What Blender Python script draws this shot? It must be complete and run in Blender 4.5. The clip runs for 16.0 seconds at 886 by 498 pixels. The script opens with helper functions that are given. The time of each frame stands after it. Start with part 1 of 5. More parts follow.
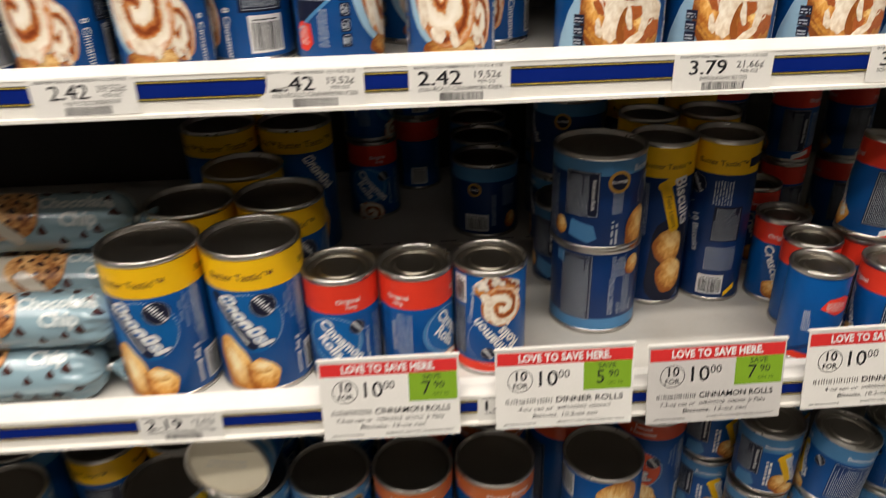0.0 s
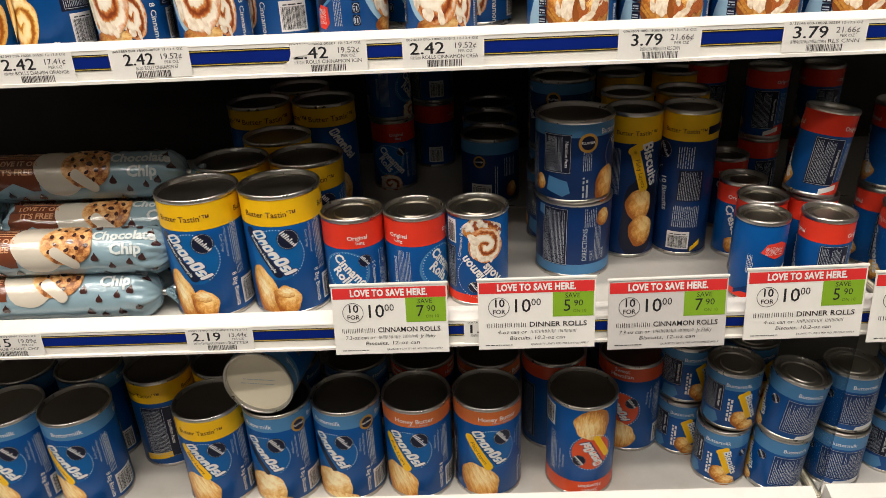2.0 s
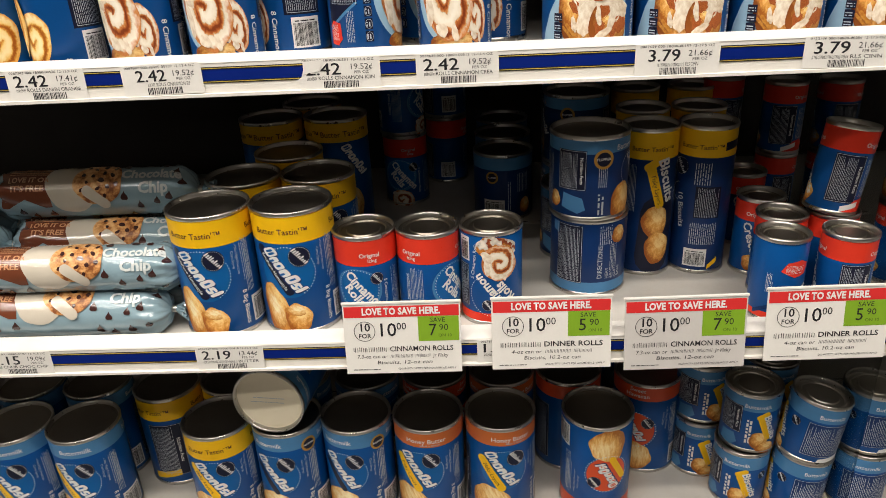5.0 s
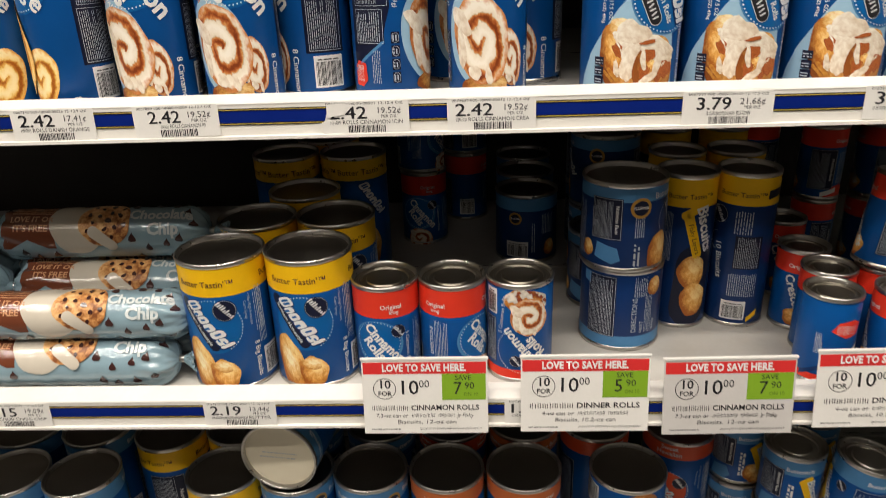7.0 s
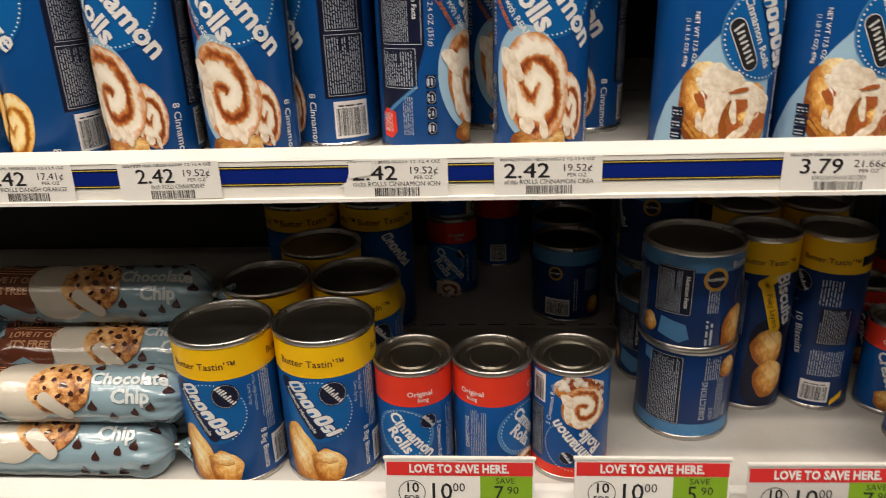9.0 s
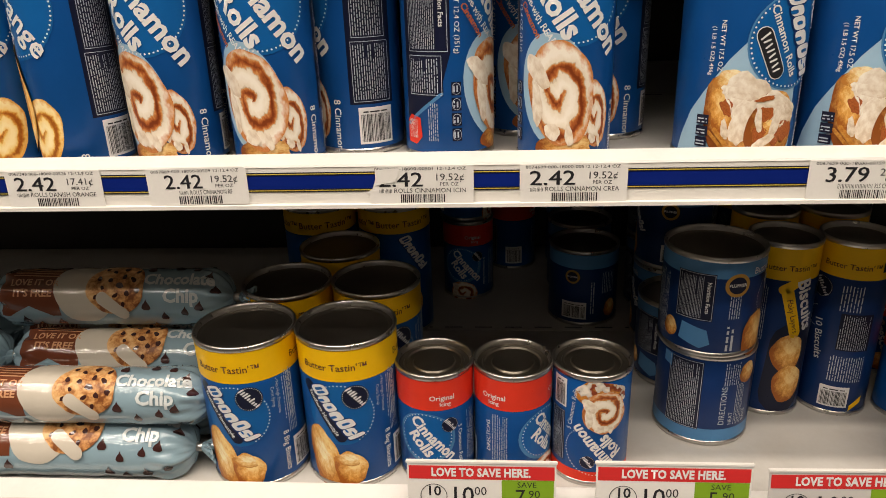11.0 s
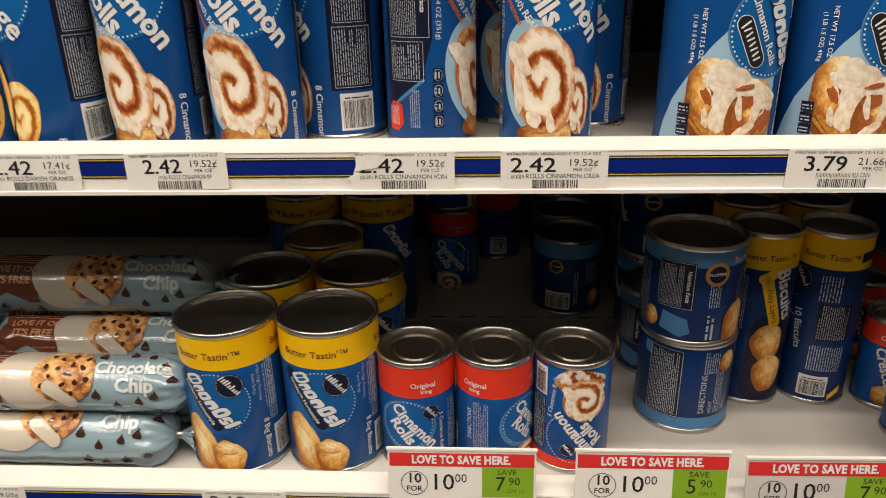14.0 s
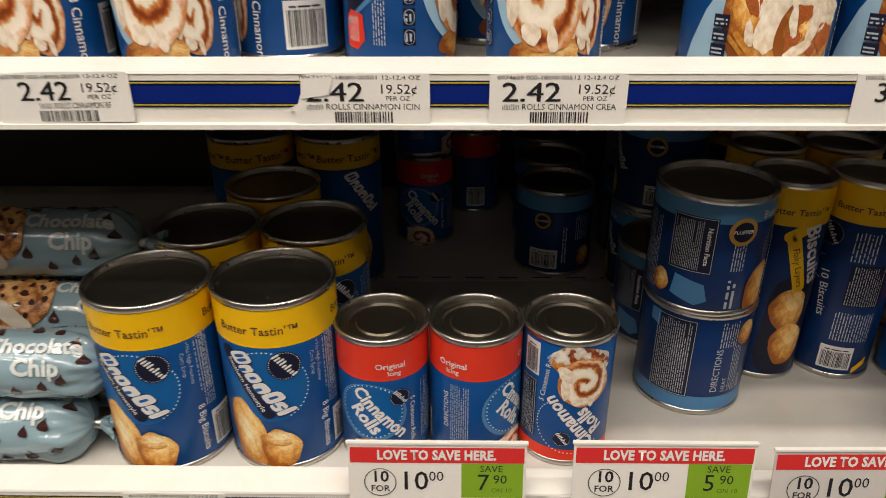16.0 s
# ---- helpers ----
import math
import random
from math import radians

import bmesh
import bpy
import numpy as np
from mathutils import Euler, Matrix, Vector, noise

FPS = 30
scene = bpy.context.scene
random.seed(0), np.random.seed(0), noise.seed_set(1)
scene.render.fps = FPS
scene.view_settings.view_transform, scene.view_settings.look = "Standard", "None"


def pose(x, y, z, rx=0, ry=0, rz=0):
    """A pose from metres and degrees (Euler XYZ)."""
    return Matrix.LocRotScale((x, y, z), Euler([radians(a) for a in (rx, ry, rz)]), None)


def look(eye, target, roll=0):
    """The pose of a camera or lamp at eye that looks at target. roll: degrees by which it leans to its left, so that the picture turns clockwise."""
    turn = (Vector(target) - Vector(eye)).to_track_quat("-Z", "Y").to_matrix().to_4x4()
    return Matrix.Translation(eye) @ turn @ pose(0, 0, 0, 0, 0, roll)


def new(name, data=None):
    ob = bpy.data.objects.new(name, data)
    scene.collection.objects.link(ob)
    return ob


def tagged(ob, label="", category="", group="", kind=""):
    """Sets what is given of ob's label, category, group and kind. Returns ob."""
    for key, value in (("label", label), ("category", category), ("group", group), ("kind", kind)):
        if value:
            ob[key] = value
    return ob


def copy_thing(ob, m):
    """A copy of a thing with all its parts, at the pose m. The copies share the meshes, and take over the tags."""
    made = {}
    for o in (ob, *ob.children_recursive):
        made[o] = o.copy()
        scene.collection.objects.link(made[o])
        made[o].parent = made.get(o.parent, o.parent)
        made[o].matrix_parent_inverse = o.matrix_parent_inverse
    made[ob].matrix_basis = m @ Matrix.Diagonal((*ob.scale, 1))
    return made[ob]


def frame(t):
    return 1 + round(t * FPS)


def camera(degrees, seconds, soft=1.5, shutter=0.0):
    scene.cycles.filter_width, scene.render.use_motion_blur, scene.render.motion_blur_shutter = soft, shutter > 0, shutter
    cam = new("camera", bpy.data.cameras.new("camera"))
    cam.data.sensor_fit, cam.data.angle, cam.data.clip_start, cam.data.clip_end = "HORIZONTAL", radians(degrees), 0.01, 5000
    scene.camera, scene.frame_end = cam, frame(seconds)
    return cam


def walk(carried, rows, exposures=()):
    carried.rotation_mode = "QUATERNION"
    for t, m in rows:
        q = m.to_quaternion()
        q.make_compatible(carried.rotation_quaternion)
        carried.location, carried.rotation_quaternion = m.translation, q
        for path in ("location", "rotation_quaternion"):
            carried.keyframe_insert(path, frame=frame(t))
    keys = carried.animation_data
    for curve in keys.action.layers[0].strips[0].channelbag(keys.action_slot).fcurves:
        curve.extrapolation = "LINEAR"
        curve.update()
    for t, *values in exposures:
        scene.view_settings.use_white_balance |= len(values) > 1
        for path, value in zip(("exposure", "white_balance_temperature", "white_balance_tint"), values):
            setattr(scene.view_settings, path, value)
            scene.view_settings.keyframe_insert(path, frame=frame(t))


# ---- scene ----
cam = camera(63.5, 16.0, soft=0.9, shutter=0.6)
PATH = [
    (0, (0.078, -0.429, 1.318), (0.154, 1.358, 0.423), -1.8),
    (0.5, (0.084, -0.496, 1.317), (0.022, 1.281, 0.399), -2.8),
    (1, (0.102, -0.529, 1.312), (0.059, 1.254, 0.407), -2.4),
    (1.5, (0.111, -0.545, 1.314), (0.018, 1.253, 0.443), -3.2),
    (2, (0.118, -0.548, 1.313), (0.067, 1.256, 0.45), -2.6),
    (2.5, (0.118, -0.547, 1.315), (0.026, 1.259, 0.461), -2.9),
    (3, (0.118, -0.544, 1.313), (0.041, 1.268, 0.47), -2.1),
    (3.5, (0.119, -0.541, 1.314), (0.039, 1.267, 0.463), -2.7),
    (3.7, (0.121, -0.54, 1.313), (0.038, 1.271, 0.47), -2.7),
    (6, (0.108, -0.534, 1.315), (0.034, 1.288, 0.494), -2.9),
    (6.5, (0.104, -0.514, 1.318), (0.043, 1.316, 0.513), -2.2),
    (7, (0.096, -0.494, 1.322), (0.008, 1.347, 0.545), -2.1),
    (7.5, (0.089, -0.463, 1.327), (0.04, 1.388, 0.571), -1.4),
    (8, (0.084, -0.43, 1.327), (0.015, 1.416, 0.561), -2.6),
    (8.5, (0.076, -0.407, 1.323), (-0.002, 1.436, 0.55), -1.6),
    (9, (0.075, -0.399, 1.328), (-0.051, 1.457, 0.593), -2.0),
    (9.2, (0.073, -0.398, 1.329), (-0.073, 1.457, 0.597), -1.5),
    (11.3, (0.062, -0.402, 1.334), (-0.082, 1.449, 0.59), -2.0),
    (11.5, (0.06, -0.403, 1.332), (-0.08, 1.445, 0.581), -1.4),
    (12, (0.055, -0.402, 1.33), (-0.062, 1.447, 0.578), -1.4),
    (12.5, (0.053, -0.404, 1.332), (-0.075, 1.445, 0.579), -1.7),
    (13, (0.057, -0.405, 1.334), (-0.073, 1.443, 0.58), -2.0),
    (13.5, (0.063, -0.405, 1.333), (-0.068, 1.444, 0.583), -2.1),
    (14, (0.069, -0.401, 1.33), (-0.044, 1.446, 0.572), -1.3),
    (14.5, (0.068, -0.382, 1.322), (0.018, 1.447, 0.516), -0.3),
    (15, (0.069, -0.355, 1.308), (-0.011, 1.44, 0.429), -1.0),
    (15.5, (0.064, -0.339, 1.304), (-0.016, 1.463, 0.44), -0.5),
    (16, (0.063, -0.317, 1.296), (0.034, 1.477, 0.412), -0.2),
]
LEVELS = ((0.0, -0.10, 6380, 10), (3.5, -0.02, 6380, 10), (6.0, -0.05, 6400, 10), (7.0, -0.12, 6430, 10), (8.0, -0.24, 6500, 10), (9.0, -0.29, 6640, 11), (11.5, -0.29, 6850, 13), (13.5, -0.30, 6850, 12), (16.0, -0.36, 6640, 11))
walk(cam, [(t, look(eye, target, roll)) for t, eye, target, roll in PATH], LEVELS)

# ---- world and light ----
world = bpy.data.worlds.new("store_air")
scene.world = world
world.use_nodes = True
world.node_tree.nodes["Background"].inputs["Color"].default_value = (0.9, 0.95, 1.0, 1)
world.node_tree.nodes["Background"].inputs["Strength"].default_value = 0.015


def area_lamp(name, eye, target, wide, deep, watts, colour):
    data = bpy.data.lights.new(name, "AREA")
    data.shape, data.size, data.size_y, data.energy, data.color = "RECTANGLE", wide, deep, watts, colour
    ob = new(name, data)
    ob.matrix_world = look(eye, target)
    return ob


LIGHT_X = -0.30
LIGHT_ROWS = ((-0.48, 42.0), (-0.85, 36.0), (-1.30, 34.0), (-1.74, 24.0), (-3.80, 10.0), (-6.40, 12.0))
for ly, watts in LIGHT_ROWS:
    area_lamp("ceiling_lamp", (LIGHT_X, ly, 2.98), (LIGHT_X, ly + 0.001, 0.0), 3.6, 0.09, watts, (1.0, 0.905, 0.785))
area_lamp("canopy_lamp", (0.0, -0.16, 1.93), (0.0, -0.05, 1.2), 2.3, 0.04, 0.3, (1.0, 0.92, 0.82))


# ---- materials ----
def shader(name):
    m = bpy.data.materials.new(name)
    m.use_nodes = True
    nt = m.node_tree
    return m, nt, nt.nodes["Principled BSDF"]


def node(nt, kind, ins=(), operation="", data_type="", uv_map=""):
    n = nt.nodes.new(kind)
    if operation:
        n.operation = operation
    if data_type:
        n.data_type = data_type
    if uv_map:
        n.uv_map = uv_map
    for k, v in dict(ins).items():
        if isinstance(v, bpy.types.NodeSocket):
            nt.links.new(v, n.inputs[k])
        else:
            n.inputs[k].default_value = v
    return n


def rgba(c):
    return (c[0], c[1], c[2], 1.0)


def mixed(nt, fac, a, b):
    n = node(nt, "ShaderNodeMix", data_type="RGBA")
    for i, v in ((0, fac), (6, a), (7, b)):
        if isinstance(v, bpy.types.NodeSocket):
            nt.links.new(v, n.inputs[i])
        else:
            n.inputs[i].default_value = rgba(v) if i else v
    return n.outputs[2]


def ramp(nt, fac, stops):
    n = node(nt, "ShaderNodeValToRGB", {"Fac": fac})
    el = n.color_ramp.elements
    while len(el) < len(stops):
        el.new(0.5)
    for e, (p, c) in zip(el, stops):
        e.position, e.color = p, rgba(c)
    return n.outputs["Color"]


def noised(nt, vec, scale, detail=3.0, rough=0.55):
    ins = {"Scale": scale, "Detail": detail, "Roughness": rough}
    if vec is not None:
        ins["Vector"] = vec
    return node(nt, "ShaderNodeTexNoise", ins).outputs["Fac"]


def calc(nt, op, a, b=0.0):
    n = node(nt, "ShaderNodeMath", operation=op)
    for i, v in ((0, a), (1, b)):
        if isinstance(v, bpy.types.NodeSocket):
            nt.links.new(v, n.inputs[i])
        else:
            n.inputs[i].default_value = v
    return n.outputs[0]


def bumped(nt, b, height, strength, distance):
    n = node(nt, "ShaderNodeBump", {"Height": height, "Strength": strength, "Distance": distance})
    nt.links.new(n.outputs["Normal"], b.inputs["Normal"])


def printed(name, colour, rough=0.32, vary=0.12, coat=0.0, shine=0.28):
    """Ink on coated paper: faint mottling, scuffs in the gloss, a soft paper waviness."""
    m, nt, b = shader(name)
    co = node(nt, "ShaderNodeTexCoord").outputs["Object"]
    big, fine = noised(nt, co, 35.0, 2.0), noised(nt, co, 420.0, 3.0)
    dark = [c * (1 - vary) for c in colour]
    lite = [min(1.0, c * (1 + vary) + 0.004) for c in colour]
    tone = mixed(nt, big, dark, lite)
    tone = mixed(nt, calc(nt, "MULTIPLY", fine, 0.22), tone, [c * 0.72 for c in colour])
    nt.links.new(tone, b.inputs["Base Color"])
    nt.links.new(calc(nt, "ADD", calc(nt, "MULTIPLY", fine, 0.22), rough - 0.1), b.inputs["Roughness"])
    b.inputs["Coat Weight"].default_value, b.inputs["Coat Roughness"].default_value = coat, 0.2
    b.inputs["Specular IOR Level"].default_value = shine
    bumped(nt, b, big, 0.25, 0.0012)
    return m


def metal(name, colour, rough, scale=160.0):
    m, nt, b = shader(name)
    co = node(nt, "ShaderNodeTexCoord").outputs["Object"]
    big, fine = noised(nt, co, 22.0, 2.0), noised(nt, co, scale, 4.0)
    nt.links.new(mixed(nt, big, [c * 0.8 for c in colour], colour), b.inputs["Base Color"])
    nt.links.new(calc(nt, "ADD", calc(nt, "MULTIPLY", fine, 0.2), rough - 0.1), b.inputs["Roughness"])
    b.inputs["Metallic"].default_value = 1.0
    bumped(nt, b, fine, 0.08, 0.0006)
    return m


def painted(name, colour, stain, rough=0.4, scale=9.0, amount=0.5):
    """Enamelled steel or plastic with grime and faint scratches."""
    m, nt, b = shader(name)
    co = node(nt, "ShaderNodeTexCoord").outputs["Object"]
    big, fine = noised(nt, co, scale, 5.0, 0.65), noised(nt, co, scale * 30, 4.0)
    grime = calc(nt, "MULTIPLY", ramp(nt, big, [(0.42, (0, 0, 0)), (0.75, (1, 1, 1))]), amount)
    tone = mixed(nt, grime, colour, stain)
    tone = mixed(nt, calc(nt, "MULTIPLY", fine, 0.12), tone, stain)
    nt.links.new(tone, b.inputs["Base Color"])
    nt.links.new(calc(nt, "ADD", calc(nt, "MULTIPLY", fine, 0.25), rough - 0.12), b.inputs["Roughness"])
    bumped(nt, b, fine, 0.06, 0.0008)
    return m


def uv_of(nt):
    return node(nt, "ShaderNodeUVMap", uv_map="UVMap").outputs["UV"]


def picture_gloss(b):
    b.inputs["Roughness"].default_value, b.inputs["Specular IOR Level"].default_value = 0.34, 0.28


def sharp(nt, fac, lo=0.36, hi=0.64):
    n = node(nt, "ShaderNodeMapRange", {"Value": fac, "From Min": lo, "From Max": hi})
    return n.outputs["Result"]


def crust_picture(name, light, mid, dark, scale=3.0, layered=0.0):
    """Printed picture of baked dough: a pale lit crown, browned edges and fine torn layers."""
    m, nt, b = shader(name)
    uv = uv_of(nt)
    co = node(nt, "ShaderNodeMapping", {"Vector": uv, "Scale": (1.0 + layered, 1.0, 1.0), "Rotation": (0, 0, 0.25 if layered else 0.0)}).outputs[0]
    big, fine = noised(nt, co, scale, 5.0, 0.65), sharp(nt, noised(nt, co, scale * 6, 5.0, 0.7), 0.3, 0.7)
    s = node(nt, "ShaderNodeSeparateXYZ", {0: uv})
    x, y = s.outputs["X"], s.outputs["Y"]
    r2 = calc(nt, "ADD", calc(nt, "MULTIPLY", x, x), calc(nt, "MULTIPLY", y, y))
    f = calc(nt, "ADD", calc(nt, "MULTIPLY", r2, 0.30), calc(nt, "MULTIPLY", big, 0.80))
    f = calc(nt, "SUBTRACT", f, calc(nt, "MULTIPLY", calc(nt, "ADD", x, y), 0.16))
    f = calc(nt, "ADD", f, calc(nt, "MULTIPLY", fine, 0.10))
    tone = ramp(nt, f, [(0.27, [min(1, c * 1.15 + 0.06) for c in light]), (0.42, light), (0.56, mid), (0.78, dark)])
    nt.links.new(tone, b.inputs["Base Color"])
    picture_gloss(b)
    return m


def filling_picture(name, dark, lite, scale=7.0):
    """Printed picture of grainy spiced filling."""
    m, nt, b = shader(name)
    uv = uv_of(nt)
    grain, big = sharp(nt, noised(nt, uv, scale, 5.0, 0.75), 0.34, 0.66), noised(nt, uv, 2.0, 2.0)
    tone = mixed(nt, grain, dark, lite)
    tone = mixed(nt, calc(nt, "MULTIPLY", big, 0.4), tone, [c * 0.5 for c in dark])
    nt.links.new(tone, b.inputs["Base Color"])
    picture_gloss(b)
    return m


def icing_picture(name, lite, shade):
    """Printed picture of runny icing: soft folds, greyer towards its edges, a few wet sparks."""
    m, nt, b = shader(name)
    uv = uv_of(nt)
    fold, fine = sharp(nt, noised(nt, uv, 2.6, 3.0, 0.5), 0.32, 0.60), noised(nt, uv, 14.0, 3.0)
    s = node(nt, "ShaderNodeSeparateXYZ", {0: uv})
    side = calc(nt, "ADD", calc(nt, "MULTIPLY", s.outputs["X"], -0.22), calc(nt, "MULTIPLY", s.outputs["Y"], 0.22))
    tone = mixed(nt, calc(nt, "ADD", calc(nt, "MULTIPLY", fold, 0.75), side), shade, lite)
    tone = mixed(nt, calc(nt, "MULTIPLY", sharp(nt, noised(nt, uv, 5.0, 3.0), 0.58, 0.70), 0.35), tone, [c * f for c, f in zip(shade, (0.95, 0.78, 0.6))])
    nt.links.new(mixed(nt, calc(nt, "MULTIPLY", fine, 0.12), tone, shade), b.inputs["Base Color"])
    picture_gloss(b)
    return m


def swirl_picture(name, tones, turns, hand):
    """Printed picture of a wound roll: filling, crumb and icing in one soft spiral, lit from the upper left."""
    m, nt, b = shader(name)
    uv = uv_of(nt)
    drift = node(nt, "ShaderNodeVectorMath", {0: node(nt, "ShaderNodeTexNoise", {"Vector": uv, "Scale": 2.3, "Detail": 3.0}).outputs["Color"], 1: (0.5, 0.5, 0.5)}, operation="SUBTRACT").outputs[0]
    drift = node(nt, "ShaderNodeVectorMath", {0: drift, "Scale": 0.36}, operation="SCALE").outputs[0]
    p = node(nt, "ShaderNodeSeparateXYZ", {0: node(nt, "ShaderNodeVectorMath", {0: uv, 1: drift}, operation="ADD").outputs[0]})
    x, y = p.outputs["X"], p.outputs["Y"]
    r = calc(nt, "SQRT", calc(nt, "ADD", calc(nt, "MULTIPLY", x, x), calc(nt, "MULTIPLY", y, y)))
    wind = calc(nt, "FRACT", calc(nt, "ADD", calc(nt, "MULTIPLY", r, turns), calc(nt, "MULTIPLY", calc(nt, "ARCTAN2", y, x), hand / (2 * math.pi))))
    ridge = calc(nt, "SUBTRACT", 1.0, calc(nt, "ABSOLUTE", calc(nt, "SUBTRACT", calc(nt, "MULTIPLY", wind, 2.0), 1.0)))
    grain, blot = noised(nt, uv, 13.0, 5.0, 0.75), noised(nt, uv, 3.4, 3.0, 0.6)
    f = calc(nt, "ADD", ridge, calc(nt, "MULTIPLY", calc(nt, "SUBTRACT", grain, 0.5), 0.26))
    f = calc(nt, "ADD", f, calc(nt, "MULTIPLY", calc(nt, "SUBTRACT", blot, 0.5), 0.75))
    f = calc(nt, "ADD", f, calc(nt, "MULTIPLY", calc(nt, "SUBTRACT", y, x), 0.07))
    tone = ramp(nt, f, list(zip((0.02, 0.19, 0.32, 0.36, 0.45, 0.88), tones)))
    edge = sharp(nt, calc(nt, "ADD", r, calc(nt, "MULTIPLY", blot, 0.5)), 1.08, 1.24)
    nt.links.new(mixed(nt, edge, tone, mixed(nt, grain, tones[1], [min(1.0, c * 1.25) for c in tones[2]])), b.inputs["Base Color"])
    picture_gloss(b)
    return m


def iced_picture(name, bread, jam, icing, seed=0.0):
    """Printed picture of rolls with icing running over them."""
    m, nt, b = shader(name)
    uv = node(nt, "ShaderNodeVectorMath", {0: uv_of(nt), 1: (seed, seed * 0.6, 0.0)}, operation="ADD").outputs[0]
    fine, blot = sharp(nt, noised(nt, uv, 6.0, 5.0, 0.7)), noised(nt, uv, 1.7, 2.0)
    run = node(nt, "ShaderNodeMapping", {"Vector": uv, "Scale": (1.5, 0.75, 1.0), "Location": (0.4, 0.1, 0)}).outputs[0]
    tone = mixed(nt, ramp(nt, blot, [(0.44, (0, 0, 0)), (0.52, (1, 1, 1))]), mixed(nt, fine, [c * 0.55 for c in bread], bread), mixed(nt, fine, [c * 0.45 for c in jam], jam))
    flow = noised(nt, run, 1.7, 3.0, 0.45)
    cover = ramp(nt, flow, [(0.47, (0, 0, 0)), (0.49, (1, 1, 1))])
    tone = mixed(nt, cover, tone, mixed(nt, sharp(nt, flow, 0.48, 0.62), [c * 0.62 for c in icing], icing))
    nt.links.new(tone, b.inputs["Base Color"])
    picture_gloss(b)
    return m


def cookie_picture(name):
    """Printed picture of a lumpy chocolate chip cookie: pale nuggets, dark crevices, soft dark chips."""
    m, nt, b = shader(name)
    uv = uv_of(nt)
    swirl = node(nt, "ShaderNodeVectorMath", {0: node(nt, "ShaderNodeTexNoise", {"Vector": uv, "Scale": 5.0, "Detail": 4.0}).outputs["Color"], "Scale": 0.62}, operation="SCALE").outputs[0]
    warped = node(nt, "ShaderNodeVectorMath", {0: uv, 1: swirl}, operation="ADD").outputs[0]
    lump = node(nt, "ShaderNodeTexVoronoi", {"Vector": warped, "Scale": 3.3, "Randomness": 1.0}).outputs["Distance"]
    fine = noised(nt, uv, 16.0, 4.0, 0.7)
    s = node(nt, "ShaderNodeSeparateXYZ", {0: uv})
    side = calc(nt, "SUBTRACT", calc(nt, "MULTIPLY", s.outputs["X"], 0.16), calc(nt, "MULTIPLY", s.outputs["Y"], 0.10))
    f = calc(nt, "ADD", calc(nt, "ADD", calc(nt, "MULTIPLY", lump, 0.85), calc(nt, "MULTIPLY", fine, 0.22)), side)
    tone = ramp(nt, f, [(0.18, (0.78, 0.50, 0.24)), (0.44, (0.66, 0.36, 0.14)), (0.64, (0.46, 0.20, 0.065)), (0.84, (0.20, 0.065, 0.02))])
    nt.links.new(tone, b.inputs["Base Color"])
    picture_gloss(b)
    return m


BLUE = printed("blue_print", (0.0012, 0.074, 0.29))
AZURE = printed("azure_print", (0.0015, 0.112, 0.37))
# BLUE darkened to put shade into set-back can bodies; also prints dark edges.
DEEP = printed("deep_and_shaded_blue_print", (0.003, 0.030, 0.135))
SKY = printed("light_blue_print", (0.075, 0.235, 0.47))
PALE = printed("pale_blue_print", (0.33, 0.52, 0.68))
NAVY = printed("navy_print", (0.006, 0.009, 0.032))
YELLOW = printed("yellow_print", (0.88, 0.515, 0.004))
RED = printed("red_print", (0.76, 0.042, 0.018))
ORANGE = printed("orange_print", (0.62, 0.155, 0.035))
FLAME = printed("orange_red_print", (0.68, 0.085, 0.025))
WHITE = printed("white_print", (0.78, 0.78, 0.78), vary=0.05)
GREYTEXT = printed("pale_text_print", (0.50, 0.55, 0.62), vary=0.05)
BROWN = printed("brown_print", (0.10, 0.035, 0.018))
INK = printed("black_ink", (0.018, 0.018, 0.022))
GOLD = printed("gold_print", (0.50, 0.27, 0.05))
GILT = printed("strip_gilt", (0.52, 0.40, 0.06), rough=0.5)
PAPER = printed("tag_paper", (0.80, 0.785, 0.755), rough=0.55, vary=0.04, coat=0.0)
DULLPAPER = printed("sleeved_paper", (0.60, 0.58, 0.565), rough=0.4, vary=0.05, coat=0.0)
GREEN = printed("green_print", (0.22, 0.40, 0.022), rough=0.5, vary=0.06, coat=0.0)
DARKGREEN = printed("dark_green_print", (0.075, 0.13, 0.012), rough=0.5, vary=0.06)
SIGNRED = printed("sign_red_print", (0.66, 0.030, 0.030), rough=0.5, vary=0.06, coat=0.0)
STRIP = printed("strip_blue", (0.001, 0.014, 0.175), rough=0.6, vary=0.08, shine=0.08)
TIN = metal("tin_plate", (0.62, 0.60, 0.57), 0.30)
TINLID = metal("tin_lid", (0.58, 0.55, 0.50), 0.40)
# Tin darkened and browned: the dim shelf underside's reflection is put into the colour.
TINBROWN = metal("tin_dim_reflection_end", (0.37, 0.335, 0.28), 0.33)
TINDARK = metal("tin_panel", (0.33, 0.30, 0.265), 0.34)
ENAMEL = painted("white_enamel", (0.80, 0.785, 0.755), (0.40, 0.36, 0.30), 0.38, 9.0, 0.22)
CHANNEL = painted("cream_plastic", (0.82, 0.80, 0.755), (0.55, 0.50, 0.43), 0.35, 14.0, 0.3)
DECK = painted("worn_white_deck", (0.56, 0.545, 0.515), (0.34, 0.31, 0.27), 0.42, 12.0, 0.4)
DARKCASE = painted("dark_case_liner", (0.034, 0.029, 0.025), (0.012, 0.010, 0.009), 0.5, 6.0, 0.6)
OLDPLASTIC = painted("yellowed_plastic", (0.46, 0.42, 0.33), (0.2, 0.17, 0.12), 0.4, 20.0, 0.6)
